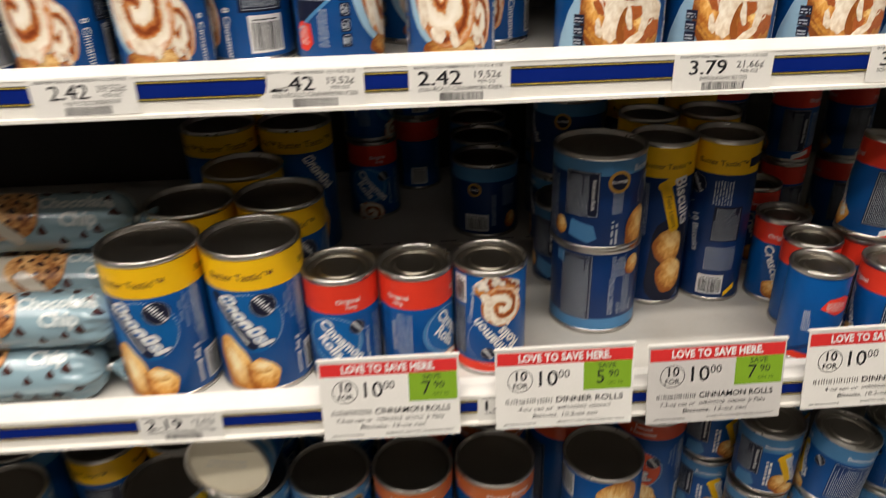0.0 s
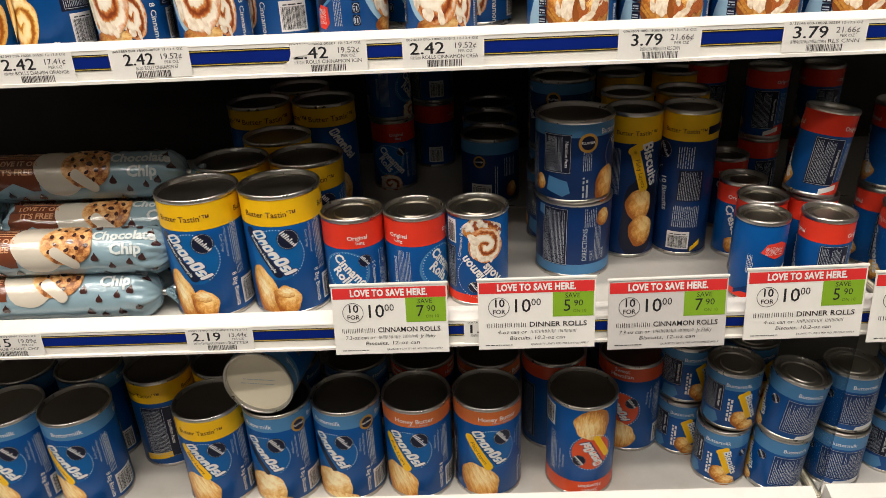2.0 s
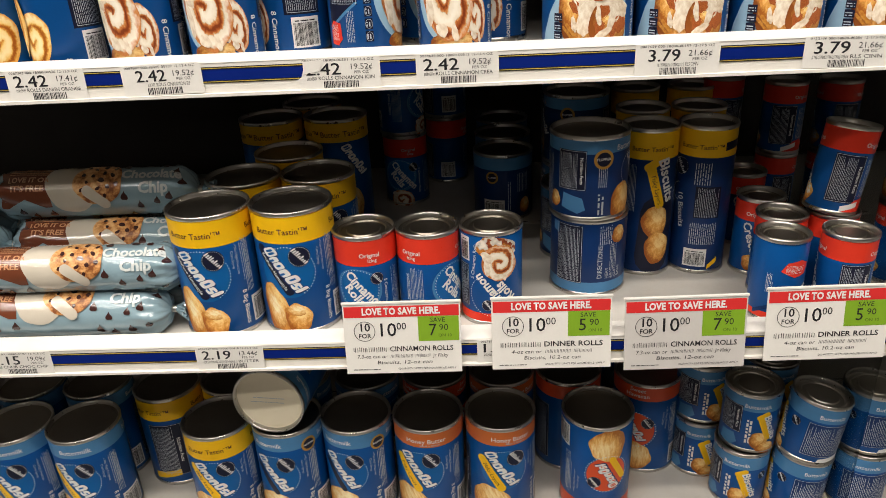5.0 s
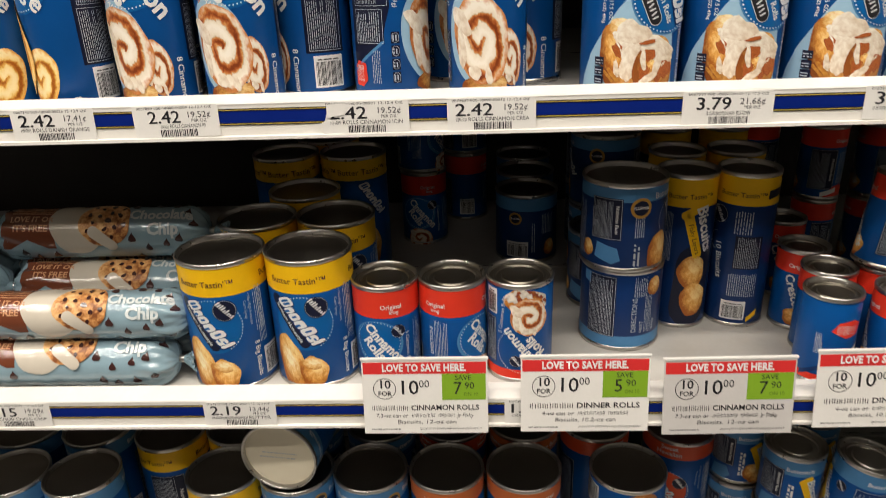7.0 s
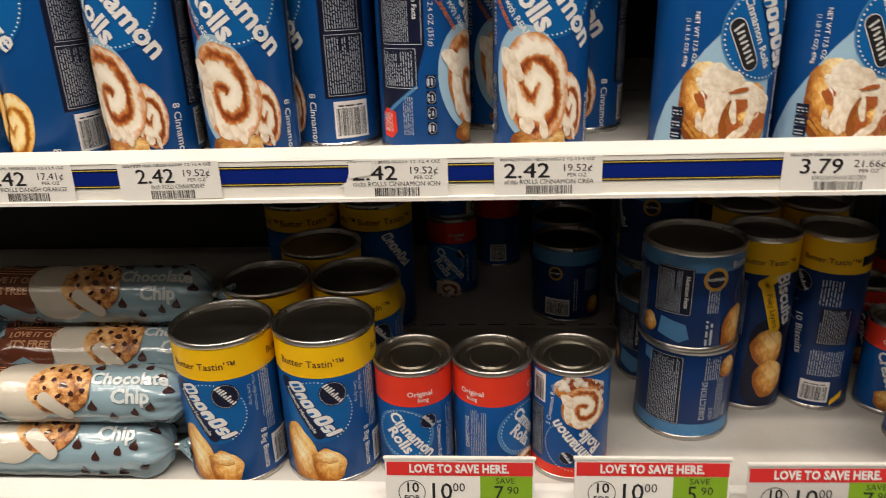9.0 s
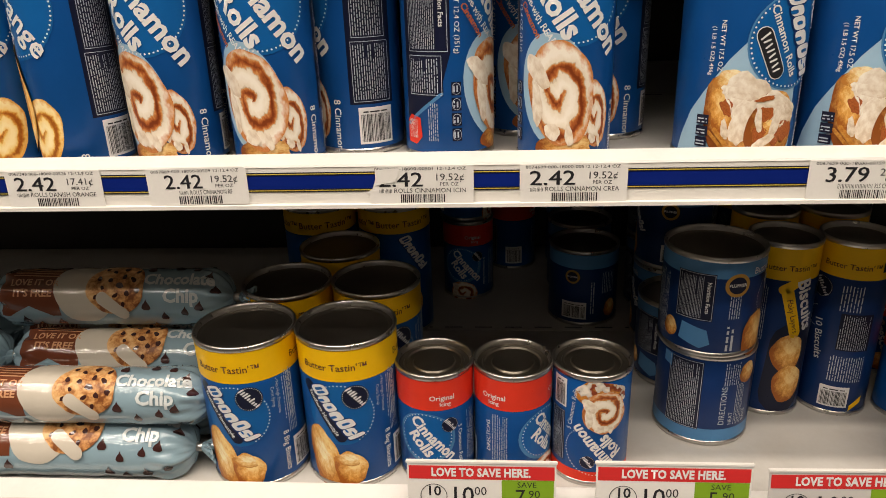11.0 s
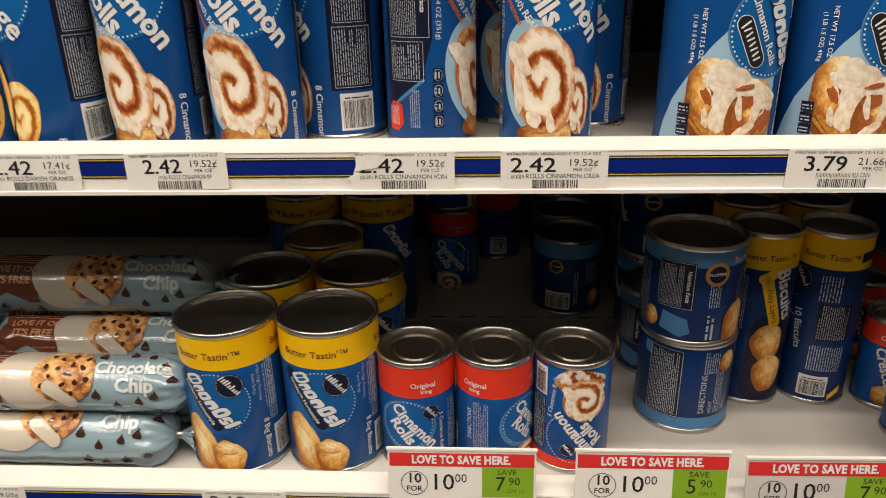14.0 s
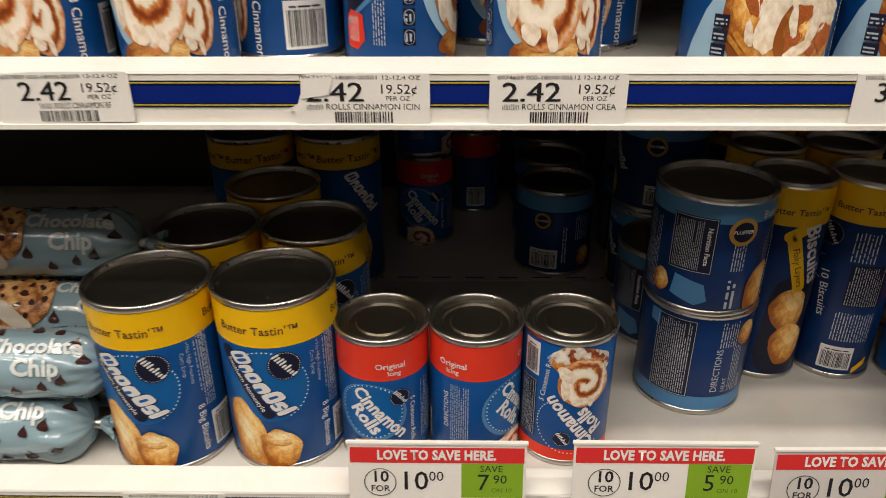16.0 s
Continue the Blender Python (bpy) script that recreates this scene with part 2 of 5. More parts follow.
# Room colours kept dark so less light bounces into the shelves.
TILE = painted("floor_tile", (0.22, 0.21, 0.19), (0.12, 0.11, 0.10), 0.35, 3.0, 0.4)
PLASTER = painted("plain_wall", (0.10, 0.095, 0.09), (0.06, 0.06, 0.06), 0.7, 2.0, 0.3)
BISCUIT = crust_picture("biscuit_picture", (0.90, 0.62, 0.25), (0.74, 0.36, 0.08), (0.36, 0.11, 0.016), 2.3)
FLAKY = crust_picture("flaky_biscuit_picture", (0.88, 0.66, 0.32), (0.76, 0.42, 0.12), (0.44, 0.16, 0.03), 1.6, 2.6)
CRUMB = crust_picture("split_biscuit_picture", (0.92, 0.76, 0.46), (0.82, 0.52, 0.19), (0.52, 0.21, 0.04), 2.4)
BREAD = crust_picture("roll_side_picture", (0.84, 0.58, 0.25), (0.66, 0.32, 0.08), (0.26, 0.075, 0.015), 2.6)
FILLING = filling_picture("cinnamon_filling_picture", (0.24, 0.045, 0.010), (0.64, 0.20, 0.055), 8.0)
AMBER = filling_picture("orange_filling_picture", (0.40, 0.12, 0.012), (0.78, 0.40, 0.08), 2.6)
ICING = icing_picture("icing_picture", (0.88, 0.80, 0.68), (0.56, 0.42, 0.28))
ICINGLIT = icing_picture("icing_highlight_picture", (0.94, 0.88, 0.77), (0.66, 0.53, 0.39))
ICED_TONES = ((0.20, 0.040, 0.010), (0.42, 0.115, 0.030), (0.66, 0.30, 0.10), (0.56, 0.42, 0.28), (0.80, 0.70, 0.56), (0.90, 0.83, 0.72))
GLAZED_TONES = ((0.34, 0.10, 0.012), (0.60, 0.25, 0.04), (0.78, 0.46, 0.11), (0.84, 0.56, 0.18), (0.90, 0.68, 0.29), (0.96, 0.80, 0.46))
SWIRL = {h: swirl_picture("iced_swirl_picture", ICED_TONES, 1.6, h) for h in (1, -1)}
GLAZED_SWIRL = {h: swirl_picture("glazed_swirl_picture", GLAZED_TONES, 1.45, h) for h in (1, -1)}
ICED = iced_picture("iced_roll_picture", (0.70, 0.27, 0.04), (0.32, 0.06, 0.02), (0.84, 0.77, 0.68))
COOKIE = cookie_picture("cookie_picture")


# ---- building helpers ----
def part(name, bm, material, parent, label="", smooth=False):
    me = bpy.data.meshes.new(name)
    if smooth:
        for f in bm.faces:
            f.smooth = True
    bm.to_mesh(me)
    bm.free()
    me.materials.append(material)
    ob = new(name, me)
    ob.parent = parent
    if label:
        ob["label"] = label
    if name in PRINT:
        ob["kind"] = "stuff"
    return ob


PRINT = {"small_print", "dotted_ring", "barcode", "code_line", "chip_print", "rule_print", "white_mark", "slot_row", "brand_bar", "fine_print"}


def thing(name, label, category, group="", kind=""):
    return tagged(new(name), label, category, group, kind)


def lathe(profile, segments=56):
    """A surface of revolution about z from (radius, height) pairs; radius 0 closes it."""
    bm = bmesh.new()
    rings = []
    for r, z in profile:
        if r < 1e-6:
            rings.append([bm.verts.new((0, 0, z))])
        else:
            rings.append([bm.verts.new((r * math.sin(2 * math.pi * k / segments), -r * math.cos(2 * math.pi * k / segments), z)) for k in range(segments)])
    for a, b in zip(rings, rings[1:]):
        for k in range(segments):
            j = (k + 1) % segments
            if len(a) == 1:
                bm.faces.new((a[0], b[j], b[k]))
            elif len(b) == 1:
                bm.faces.new((a[k], a[j], b[0]))
            else:
                bm.faces.new((a[k], a[j], b[j], b[k]))
    return bm


def box(x0, x1, y0, y1, z0, z1, bevel=0.0):
    bm = bmesh.new()
    bmesh.ops.create_cube(bm, size=1.0, matrix=Matrix.Translation(((x0 + x1) / 2, (y0 + y1) / 2, (z0 + z1) / 2)) @ Matrix.Diagonal((x1 - x0, y1 - y0, z1 - z0, 1)))
    if bevel:
        bmesh.ops.bevel(bm, geom=bm.edges[:], offset=bevel, segments=2, affect="EDGES")
    return bm


def extruded(profile, x0, x1):
    """A closed (y, z) outline drawn out along x."""
    bm = bmesh.new()
    a = [bm.verts.new((x0, y, z)) for y, z in profile]
    b = [bm.verts.new((x1, y, z)) for y, z in profile]
    n = len(profile)
    for k in range(n):
        bm.faces.new((a[k], a[(k + 1) % n], b[(k + 1) % n], b[k]))
    bm.faces.new(a[::-1])
    bm.faces.new(b)
    bmesh.ops.recalc_face_normals(bm, faces=bm.faces[:])
    return bm


# Flat artwork: outlines and lettering in the (x, y) plane, metres.
def outline(*loops):
    bm = bmesh.new()
    for loop in loops:
        bm.faces.new([bm.verts.new((x, y, 0)) for x, y in loop])
    bmesh.ops.triangulate(bm, faces=bm.faces[:])
    return bm


def rect(x0, y0, x1, y1):
    return [(x0, y0), (x1, y0), (x1, y1), (x0, y1)]


def turned(loop, cx, cy, degrees):
    c, s = math.cos(radians(degrees)), math.sin(radians(degrees))
    return [(cx + (x - cx) * c - (y - cy) * s, cy + (x - cx) * s + (y - cy) * c) for x, y in loop]


def oval(cx, cy, a, b, degrees=0, n=28, rough=0.0, seed=0):
    rnd = random.Random(seed)
    ph = [rnd.uniform(0, 6.28) for _ in range(4)]
    pts = []
    for k in range(n):
        t = 2 * math.pi * k / n
        w = 1 + rough * (math.sin(3 * t + ph[0]) * 0.5 + math.sin(5 * t + ph[1]) * 0.35 + math.sin(8 * t + ph[2]) * 0.25)
        pts.append((cx + a * w * math.cos(t), cy + b * w * math.sin(t)))
    return turned(pts, cx, cy, degrees)


def capsule(cx, cy, length, width, degrees=0, n=6):
    h, r = length / 2 - width / 2, width / 2
    pts = [(cx + h + r * math.cos(t), cy + r * math.sin(t)) for t in (math.pi * (k / n - 0.5) for k in range(n + 1))]
    pts += [(cx - h - r * math.cos(t), cy - r * math.sin(t)) for t in (math.pi * (k / n - 0.5) for k in range(n + 1))]
    return turned(pts, cx, cy, degrees)


def dots(cx, cy, r, size, a0, a1, n):
    return [oval(cx + r * math.cos(radians(a0 + (a1 - a0) * k / (n - 1))), cy + r * math.sin(radians(a0 + (a1 - a0) * k / (n - 1))), size, size, 0, 6) for k in range(n)]


def print_bars(x0, y0, x1, y1, rows, seed=1, fill=0.5, upright=False):
    """Small print that cannot be read: rows of short bars."""
    rnd = random.Random(seed)
    loops = []
    w, h = (y1 - y0, x1 - x0) if upright else (x1 - x0, y1 - y0)
    if rows > 2:
        rows = int(rows * 1.8)
    step = h / rows
    fill = min(fill, 0.33) if rows > 2 else fill
    for k in range(rows):
        x = 0.0
        end = w * (rnd.uniform(0.55, 0.95) if rnd.random() < 0.18 else rnd.uniform(0.96, 1.0))
        while x < end:
            word = min(rnd.choice((0.8, 1.4, 1.9, 2.6, 3.6)) * step, end - x)
            a, b = k * step, k * step + step * fill
            loops.append(rect(x0 + a, y0 + x, x0 + b, y0 + x + word) if upright else rect(x0 + x, y0 + a, x0 + x + word, y0 + b))
            x += word + step * 0.55
    return loops


def bar_code(x0, y0, x1, y1, seed=3, upright=False):
    rnd = random.Random(seed)
    loops, x, w = [], 0.0, (y1 - y0) if upright else (x1 - x0)
    while x < w:
        t = rnd.choice((0.012, 0.02, 0.03)) * w
        e = min(x + t, w)
        loops.append(rect(x0, y0 + x, x1, y0 + e) if upright else rect(x0 + x, y0, x0 + e, y1))
        x += t + rnd.choice((0.014, 0.02, 0.03)) * w
    return loops


def lettering(text, size, x, y, degrees=0, weight=0.0, shear=0.0, squeeze=1.0, align="CENTER", spacing=1.0):
    cu = bpy.data.curves.new("lettering", "FONT")
    cu.body, cu.size, cu.offset, cu.shear, cu.space_character = text, 1.0, weight, shear, spacing
    cu.align_x, cu.align_y, cu.resolution_u, cu.fill_mode = align, "CENTER", 2, "FRONT"
    ob = bpy.data.objects.new("lettering", cu)
    me = bpy.data.meshes.new_from_object(ob)
    bm = bmesh.new()
    bm.from_mesh(me)
    bpy.data.objects.remove(ob)
    bpy.data.curves.remove(cu)
    bpy.data.meshes.remove(me)
    m = Matrix.Translation((x, y, 0)) @ Matrix.Rotation(radians(degrees), 4, "Z") @ Matrix.Diagonal((size * squeeze, size, 1, 1))
    bmesh.ops.transform(bm, matrix=m, verts=bm.verts[:])
    return bm


def fitted(text, size, x0, x1, y, **kw):
    """Lettering stretched to lie just between x0 and x1."""
    bm = lettering(text, size, 0.0, y, **kw)
    a, b = min(v.co.x for v in bm.verts), max(v.co.x for v in bm.verts)
    for v in bm.verts:
        v.co.x = x0 + (v.co.x - a) / (b - a) * (x1 - x0)
    return bm


def word_bars(x0, y0, x1, y1, letters, stroke=0.16, seed=1, slant=0.0):
    """A brand word as plain upright bars, two to a letter's width, with no letter shapes."""
    rnd = random.Random(seed)
    step = (x1 - x0) / letters
    t, h = step * stroke, y1 - y0
    loops = []
    for k in range(letters):
        a = x0 + k * step + step * 0.12
        for q in (0.0, rnd.choice((0.40, 0.48, 0.54))):
            lo, hi = y0 + h * rnd.choice((0.0, 0.0, 0.1)), y1 - h * rnd.choice((0.0, 0.0, 0.12))
            x = a + q * step
            loops.append([(x + slant * (lo - y0), lo), (x + t + slant * (lo - y0), lo), (x + t + slant * (hi - y0), hi), (x + slant * (hi - y0), hi)])
    return loops


def joined(*bms):
    out = bms[0]
    for b in bms[1:]:
        me = bpy.data.meshes.new("join")
        b.to_mesh(me)
        b.free()
        out.from_mesh(me)
        bpy.data.meshes.remove(me)
    return out


def wrapped(bm, radius, layer, frame_box=None):
    """Bends flat artwork round an upright tube of that radius, facing -y. frame_box: (cx, cy, a, b, degrees) for the picture's own coordinates."""
    if frame_box:
        set_uv(bm, frame_box)
    step = radius * 0.13
    xs = [v.co.x for v in bm.verts]
    for k in range(math.ceil(min(xs) / step), math.floor(max(xs) / step) + 1):
        bmesh.ops.bisect_plane(bm, geom=bm.verts[:] + bm.edges[:] + bm.faces[:], plane_co=(k * step, 0, 0), plane_no=(1, 0, 0), dist=1e-7)
    r = radius + 0.00013 * layer
    for v in bm.verts:
        a = v.co.x / radius
        v.co = (r * math.sin(a), -r * math.cos(a), v.co.y)
    return bm


def set_uv(bm, frame_box):
    cx, cy, a, b, deg = frame_box
    uv = bm.loops.layers.uv.new("UVMap")
    c, s = math.cos(radians(-deg)), math.sin(radians(-deg))
    for f in bm.faces:
        for lp in f.loops:
            x, y = lp.vert.co.x - cx, lp.vert.co.y - cy
            lp[uv].uv = ((x * c - y * s) / a, (x * s + y * c) / b)


MM = 0.001


class Wrap:
    """Artwork on one can: everything in millimetres round the tube (x) and up it (y)."""

    def __init__(self, owner, radius):
        self.owner, self.radius = owner, radius

    def mm(self, loops):
        return [[(x * MM, y * MM) for x, y in loop] for loop in loops]

    def put(self, name, bm, material, layer, label="", box_mm=None):
        fb = None if box_mm is None else (box_mm[0] * MM, box_mm[1] * MM, box_mm[2] * MM, box_mm[3] * MM, box_mm[4])
        return part(name, wrapped(bm, self.radius, layer, fb), material, self.owner, label, True)

    def shapes(self, name, loops, material, layer, label="", box_mm=None):
        return self.put(name, outline(*self.mm(loops)), material, layer, label, box_mm)

    def text(self, name, items, material, layer, label=""):
        for s, size, x, y, kw in items:
            self.put(name, lettering(s, size * MM, x * MM, y * MM, **kw), material, layer, label)

    def picture(self, name, cx, cy, a, b, deg, material, layer, label="", rough=0.06, seed=1):
        return self.shapes(name, [oval(cx, cy, a, b, deg, 40, rough, seed)], material, layer, label, (cx, cy, a, b, deg))

    def roll_art(self, cx, cy, a, b, deg, layer, seed=1, hand=1, glazed=False):
        """Printed spiral roll: browned edge, wound filling and icing, a few drips running down it."""
        c, s = math.cos(radians(deg)), math.sin(radians(deg))
        box_mm = (cx, cy, a, b, deg)

        def at(x, y):
            return (cx + x * c - y * s, cy + x * s + y * c)

        self.shapes("roll_picture", [oval(cx, cy, a, b, deg, 44, 0.05, seed)], (GLAZED_SWIRL if glazed else SWIRL)[hand], layer, "picture of an iced spiral roll", box_mm)
        if not glazed:
            drips = ((-0.62, 0.46, 0.74, 0.52, 28), (-0.74, -0.16, 0.86, 0.34, -4), (0.10, -0.82, 0.42, 0.24, 0), (-0.36, -0.70, 0.34, 0.44, 20))
            for k, (x, y, tall, wide, lean) in enumerate(drips):
                px, py = at(x * a, y * b)
                self.shapes("icing_print", [oval(px, py, wide * a * 0.5, tall * b * 0.5, deg + lean, 18, 0.14, seed + k)], ICINGLIT, layer + 1 + k, "", (px, py, a * 0.5, b * 0.5, deg))

    def iced_art(self, layer):
        """Printed pair of flaky rolls: cream icing over them, crumb and filling showing through."""
        def patch(name, cx, cy, a, b, deg, material, up, rough, seed):
            self.shapes(name, [oval(cx, cy, a, b, deg, 30, rough, seed)], material, layer + up, "", (cx, cy, max(a, 8), max(b, 8), deg))

        patch("roll_picture", -5, 27, 17, 27, 10, BREAD, 0, 0.06, 3)
        patch("crumb_print", -9, 49, 8.5, 6, 12, CRUMB, 1, 0.12, 5)
        patch("crumb_print", -12, 32, 6.5, 13, 8, BISCUIT, 1, 0.16, 4)
        patch("icing_print", 2, 39, 12.0, 15.5, 22, ICINGLIT, 2, 0.16, 7)
        patch("icing_print", -4, 42, 10, 3.0, -18, ICINGLIT, 2, 0.18, 8)
        patch("icing_print", -1, 25, 5.5, 13, -6, ICINGLIT, 3, 0.14, 9)
        patch("icing_print", -9, 21, 2.0, 6, 10, ICING, 3, 0.2, 10)
        patch("roll_picture", 17, 22, 15, 21, -6, BREAD, 4, 0.07, 12)
        patch("icing_print", 19, 33.5, 13.5, 8.0, -20, ICINGLIT, 5, 0.18, 13)
        patch("filling_print", 12.5, 30, 4.2, 4.6, 12, FILLING, 6, 0.22, 14)
        patch("filling_print", 9.5, 19, 3.6, 5.0, -10, FILLING, 6, 0.24, 15)
        patch("filling_print", 19, 16, 3.4, 5.0, 14, FILLING, 6, 0.24, 21)
        patch("filling_print", -9, 34, 3.2, 5.0, 14, FILLING, 2, 0.26, 22)
        patch("crumb_print", 14.5, 23.5, 3.0, 3.6, 0, BISCUIT, 6, 0.2, 23)
        patch("icing_print", 18.5, 25, 2.6, 9.5, -10, ICINGLIT, 7, 0.18, 16)
        patch("icing_print", 8.5, 27, 1.9, 7.5, 6, ICINGLIT, 8, 0.2, 24)
        patch("icing_print", 22.5, 29, 2.0, 7, 4, ICINGLIT, 8, 0.2, 25)
        patch("icing_print", 26, 29, 3.4, 8, 8, ICING, 7, 0.16, 17)
        patch("filling_print", 25.5, 20, 5.2, 6.0, 0, FILLING, 8, 0.18, 18)
        patch("icing_print", 11, 39, 5.5, 1.4, 10, FILLING, 8, 0.2, 19)
        patch("icing_print", 13, 15, 7, 2.6, 28, ICING, 9, 0.2, 20)
        self.shapes("spice_stick", [capsule(-10, 15, 17, 2.6, -52), capsule(-13, 14, 15, 2.0, -48)], AMBER, 9, "printed cinnamon stick", (-10, 15, 8, 8, 0))


# ---- the store round the case ----
def structure(name, bm, material, label, category):
    me = bpy.data.meshes.new(name)
    bm.to_mesh(me)
    bm.free()
    me.materials.append(material)
    return tagged(new(name, me), label, category, kind="structure")


# Unseen room shell, added round the case; its dark colours limit bounce.
structure("floor", box(-3.2, 3.2, -9.0, 1.0, -0.1, 0.0), TILE, "speckled store floor tiles, darkened to cut bounced light", "floor")
structure("ceiling", box(-3.2, 3.2, -9.0, 1.0, 3.1, 3.2), PLASTER, "plain store ceiling, coloured dark to cut bounced light", "ceiling")
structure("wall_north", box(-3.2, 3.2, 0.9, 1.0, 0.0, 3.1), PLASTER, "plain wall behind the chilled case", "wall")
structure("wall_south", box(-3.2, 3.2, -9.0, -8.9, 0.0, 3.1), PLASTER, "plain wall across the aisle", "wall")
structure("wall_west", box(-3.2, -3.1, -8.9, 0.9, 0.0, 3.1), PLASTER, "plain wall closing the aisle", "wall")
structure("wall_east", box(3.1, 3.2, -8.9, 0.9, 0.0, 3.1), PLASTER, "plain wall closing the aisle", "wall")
for ly, _ in LIGHT_ROWS:
    fx = thing("ceiling_light", "long white strip light fixture on the ceiling", "light", "ceiling strip lights")
    part("housing", box(LIGHT_X - 1.85, LIGHT_X + 1.85, ly - 0.12, ly + 0.12, 3.0, 3.1, 0.01), ENAMEL, fx)

CASE_L, CASE_R, DIVIDE = -1.3, 1.3, 0.481
case = thing("chilled_case", "open white refrigerated display case with dark liner", "display case")
part("base", box(CASE_L, CASE_R, -0.02, 0.62, 0.0, 0.55, 0.01), ENAMEL, case)
part("back_panel", box(CASE_L, CASE_R, 0.50, 0.53, 0.55, 2.05), DARKCASE, case, "dark grey back panel")
part("side_panel", box(CASE_L - 0.03, CASE_L, -0.02, 0.62, 0.55, 2.05, 0.004), DARKCASE, case)
part("side_panel", box(CASE_R, CASE_R + 0.03, -0.02, 0.62, 0.55, 2.05, 0.004), DARKCASE, case)
part("canopy", box(CASE_L, CASE_R, -0.14, 0.53, 1.96, 2.05, 0.01), ENAMEL, case, "white canopy over the shelves")


def shelf(label, top, dy, x0, x1, face=None, rise=0.0055, drop=0.0015):
    """A steel shelf: two deck plates, a raised lip and a tilted price channel with its blue strip."""
    s = thing("shelf", label, "shelf", "shelves of the chilled case")
    f = face or CHANNEL
    t = top
    part("front_deck", box(x0, x1, dy + 0.0027, 0.2575, t - 0.016, t, 0.0006), DECK, s, "white enamelled front plate with scuffs")
    part("rear_deck", box(x0, x1, 0.2605, 0.497, t - 0.016, t - 0.0006, 0.0006), DECK, s)
    slots = bmesh.new()
    for k in range(int((x1 - x0) / 0.031)):
        b = box(x0 + 0.01 + 0.031 * k, x0 + 0.028 + 0.031 * k, 0.2655, 0.2668, t - 0.0012, t - 0.0003)
        slots = joined(slots, b)
    part("slot_row", slots, NAVY, s, "dark row of punched slots")
    az = t + rise
    lip = [(dy + 0.0025, t - 0.0005), (dy + 0.0025, az - drop - 0.0008), (dy + 0.0017, az - drop), (dy + 0.0004, az - drop), (dy - 0.0006, az - drop - 0.0003), (dy - 0.0144, az - 0.0058),
           (dy - 0.0150, az - 0.0070), (dy - 0.0138, az - 0.0076), (dy - 0.001, t - 0.006), (dy + 0.0008, t - 0.016), (dy + 0.0025, t - 0.016)]
    part("lip", extruded(lip, x0, x1), ENAMEL, s, "bright white rounded front lip")
    p, q = Vector((dy - 0.0146, az - 0.0072)), Vector((dy - 0.0156, az - 0.0312))
    u = (q - p).normalized()
    n = Vector((u.y, -u.x))
    ends = [p, p + u * 0.0218, p + u * 0.0224 + n * 0.0022, p + u * 0.0246 + n * 0.0022, p + u * 0.0252 - n * 0.0008, p + u * 0.0252 - n * 0.006, p - n * 0.004]
    part("price_channel", extruded([(v.x, v.y) for v in ends], x0, x1), f, s, "cream plastic price channel along the shelf edge")

    def on_face(a, b, proud):
        """A strip on the tilted face between two heights along it."""
        o = [p + u * a, p + u * b, p + u * b + n * proud, p + u * a + n * proud]
        return extruded([(v.x, v.y) for v in o], x0 + 0.002, x1 - 0.002)

    part("blue_strip", on_face(0.0037, 0.0136, 0.0003), STRIP, s, "royal blue printed strip in the channel")
    for a in (0.0028, 0.0127):
        part("dark_line", on_face(a, a + 0.0019, 0.00045), NAVY, s)
        part("gold_line", on_face(a + 0.0007, a + 0.0012, 0.0006), GILT, s, "thin gold line")
    return s


MID, LOW, TOP = 0.980, 0.738, 1.2182
MID_END = 0.492
shelf("white steel shelf with blue price strip and cans", TOP, 0.0155, CASE_L, CASE_R, rise=0.0145, drop=0.0028)
shelf("white steel shelf holding cans and cookie dough rolls", MID, 0.0080, CASE_L, MID_END - 0.004, rise=0.0105)
shelf("dull white neighbouring shelf beyond the divider", MID - 0.002, 0.009, MID_END + 0.006, CASE_R, OLDPLASTIC, rise=0.0105)
shelf("white steel lower shelf crowded with cans", LOW, 0.020, CASE_L, DIVIDE - 0.006, rise=0.0165)
shelf("dull yellowed lower shelf beyond the divider", LOW + 0.001, 0.021, DIVIDE + 0.008, CASE_R, OLDPLASTIC, rise=0.0165)
# Added out of view; its height is chosen to shade behind the upper cans.
shelf("unseen white steel top shelf, set low to shade the rear cans", 1.425, 0.03, CASE_L, CASE_R)

glassy, nt, b = shader("clear_acrylic")
b.inputs["Base Color"].default_value = (0.62, 0.64, 0.64, 1)
b.inputs["Transmission Weight"].default_value, b.inputs["IOR"].default_value = 1.0, 1.05
nt.links.new(calc(nt, "ADD", calc(nt, "MULTIPLY", noised(nt, None, 14.0, 4.0), 0.25), -0.02), b.inputs["Roughness"])
for za, zb, dx in ((LOW + 0.002, MID - 0.024, DIVIDE), (MID + 0.002, TOP - 0.026, MID_END)):
    dv = thing("divider", "scuffed clear acrylic divider between shelf sections", "divider", "acrylic dividers")
    pane = part("pane", box(dx - 0.0012, dx + 0.0012, 0.016, 0.49, za, zb), glassy, dv)
    pane.visible_shadow = False
    part("foot_rail", box(dx - 0.003, dx + 0.003, 0.016, 0.49, za - 0.0016, za + 0.004, 0.001), OLDPLASTIC, dv, "yellowed plastic foot rail")


# ---- price tags and sale signs ----
def flat_art(owner, name, bm, material, proud, label=""):
    for v in bm.verts:
        v.co = (v.co.x, -proud, v.co.y)
    return part(name, bm, material, owner, label)


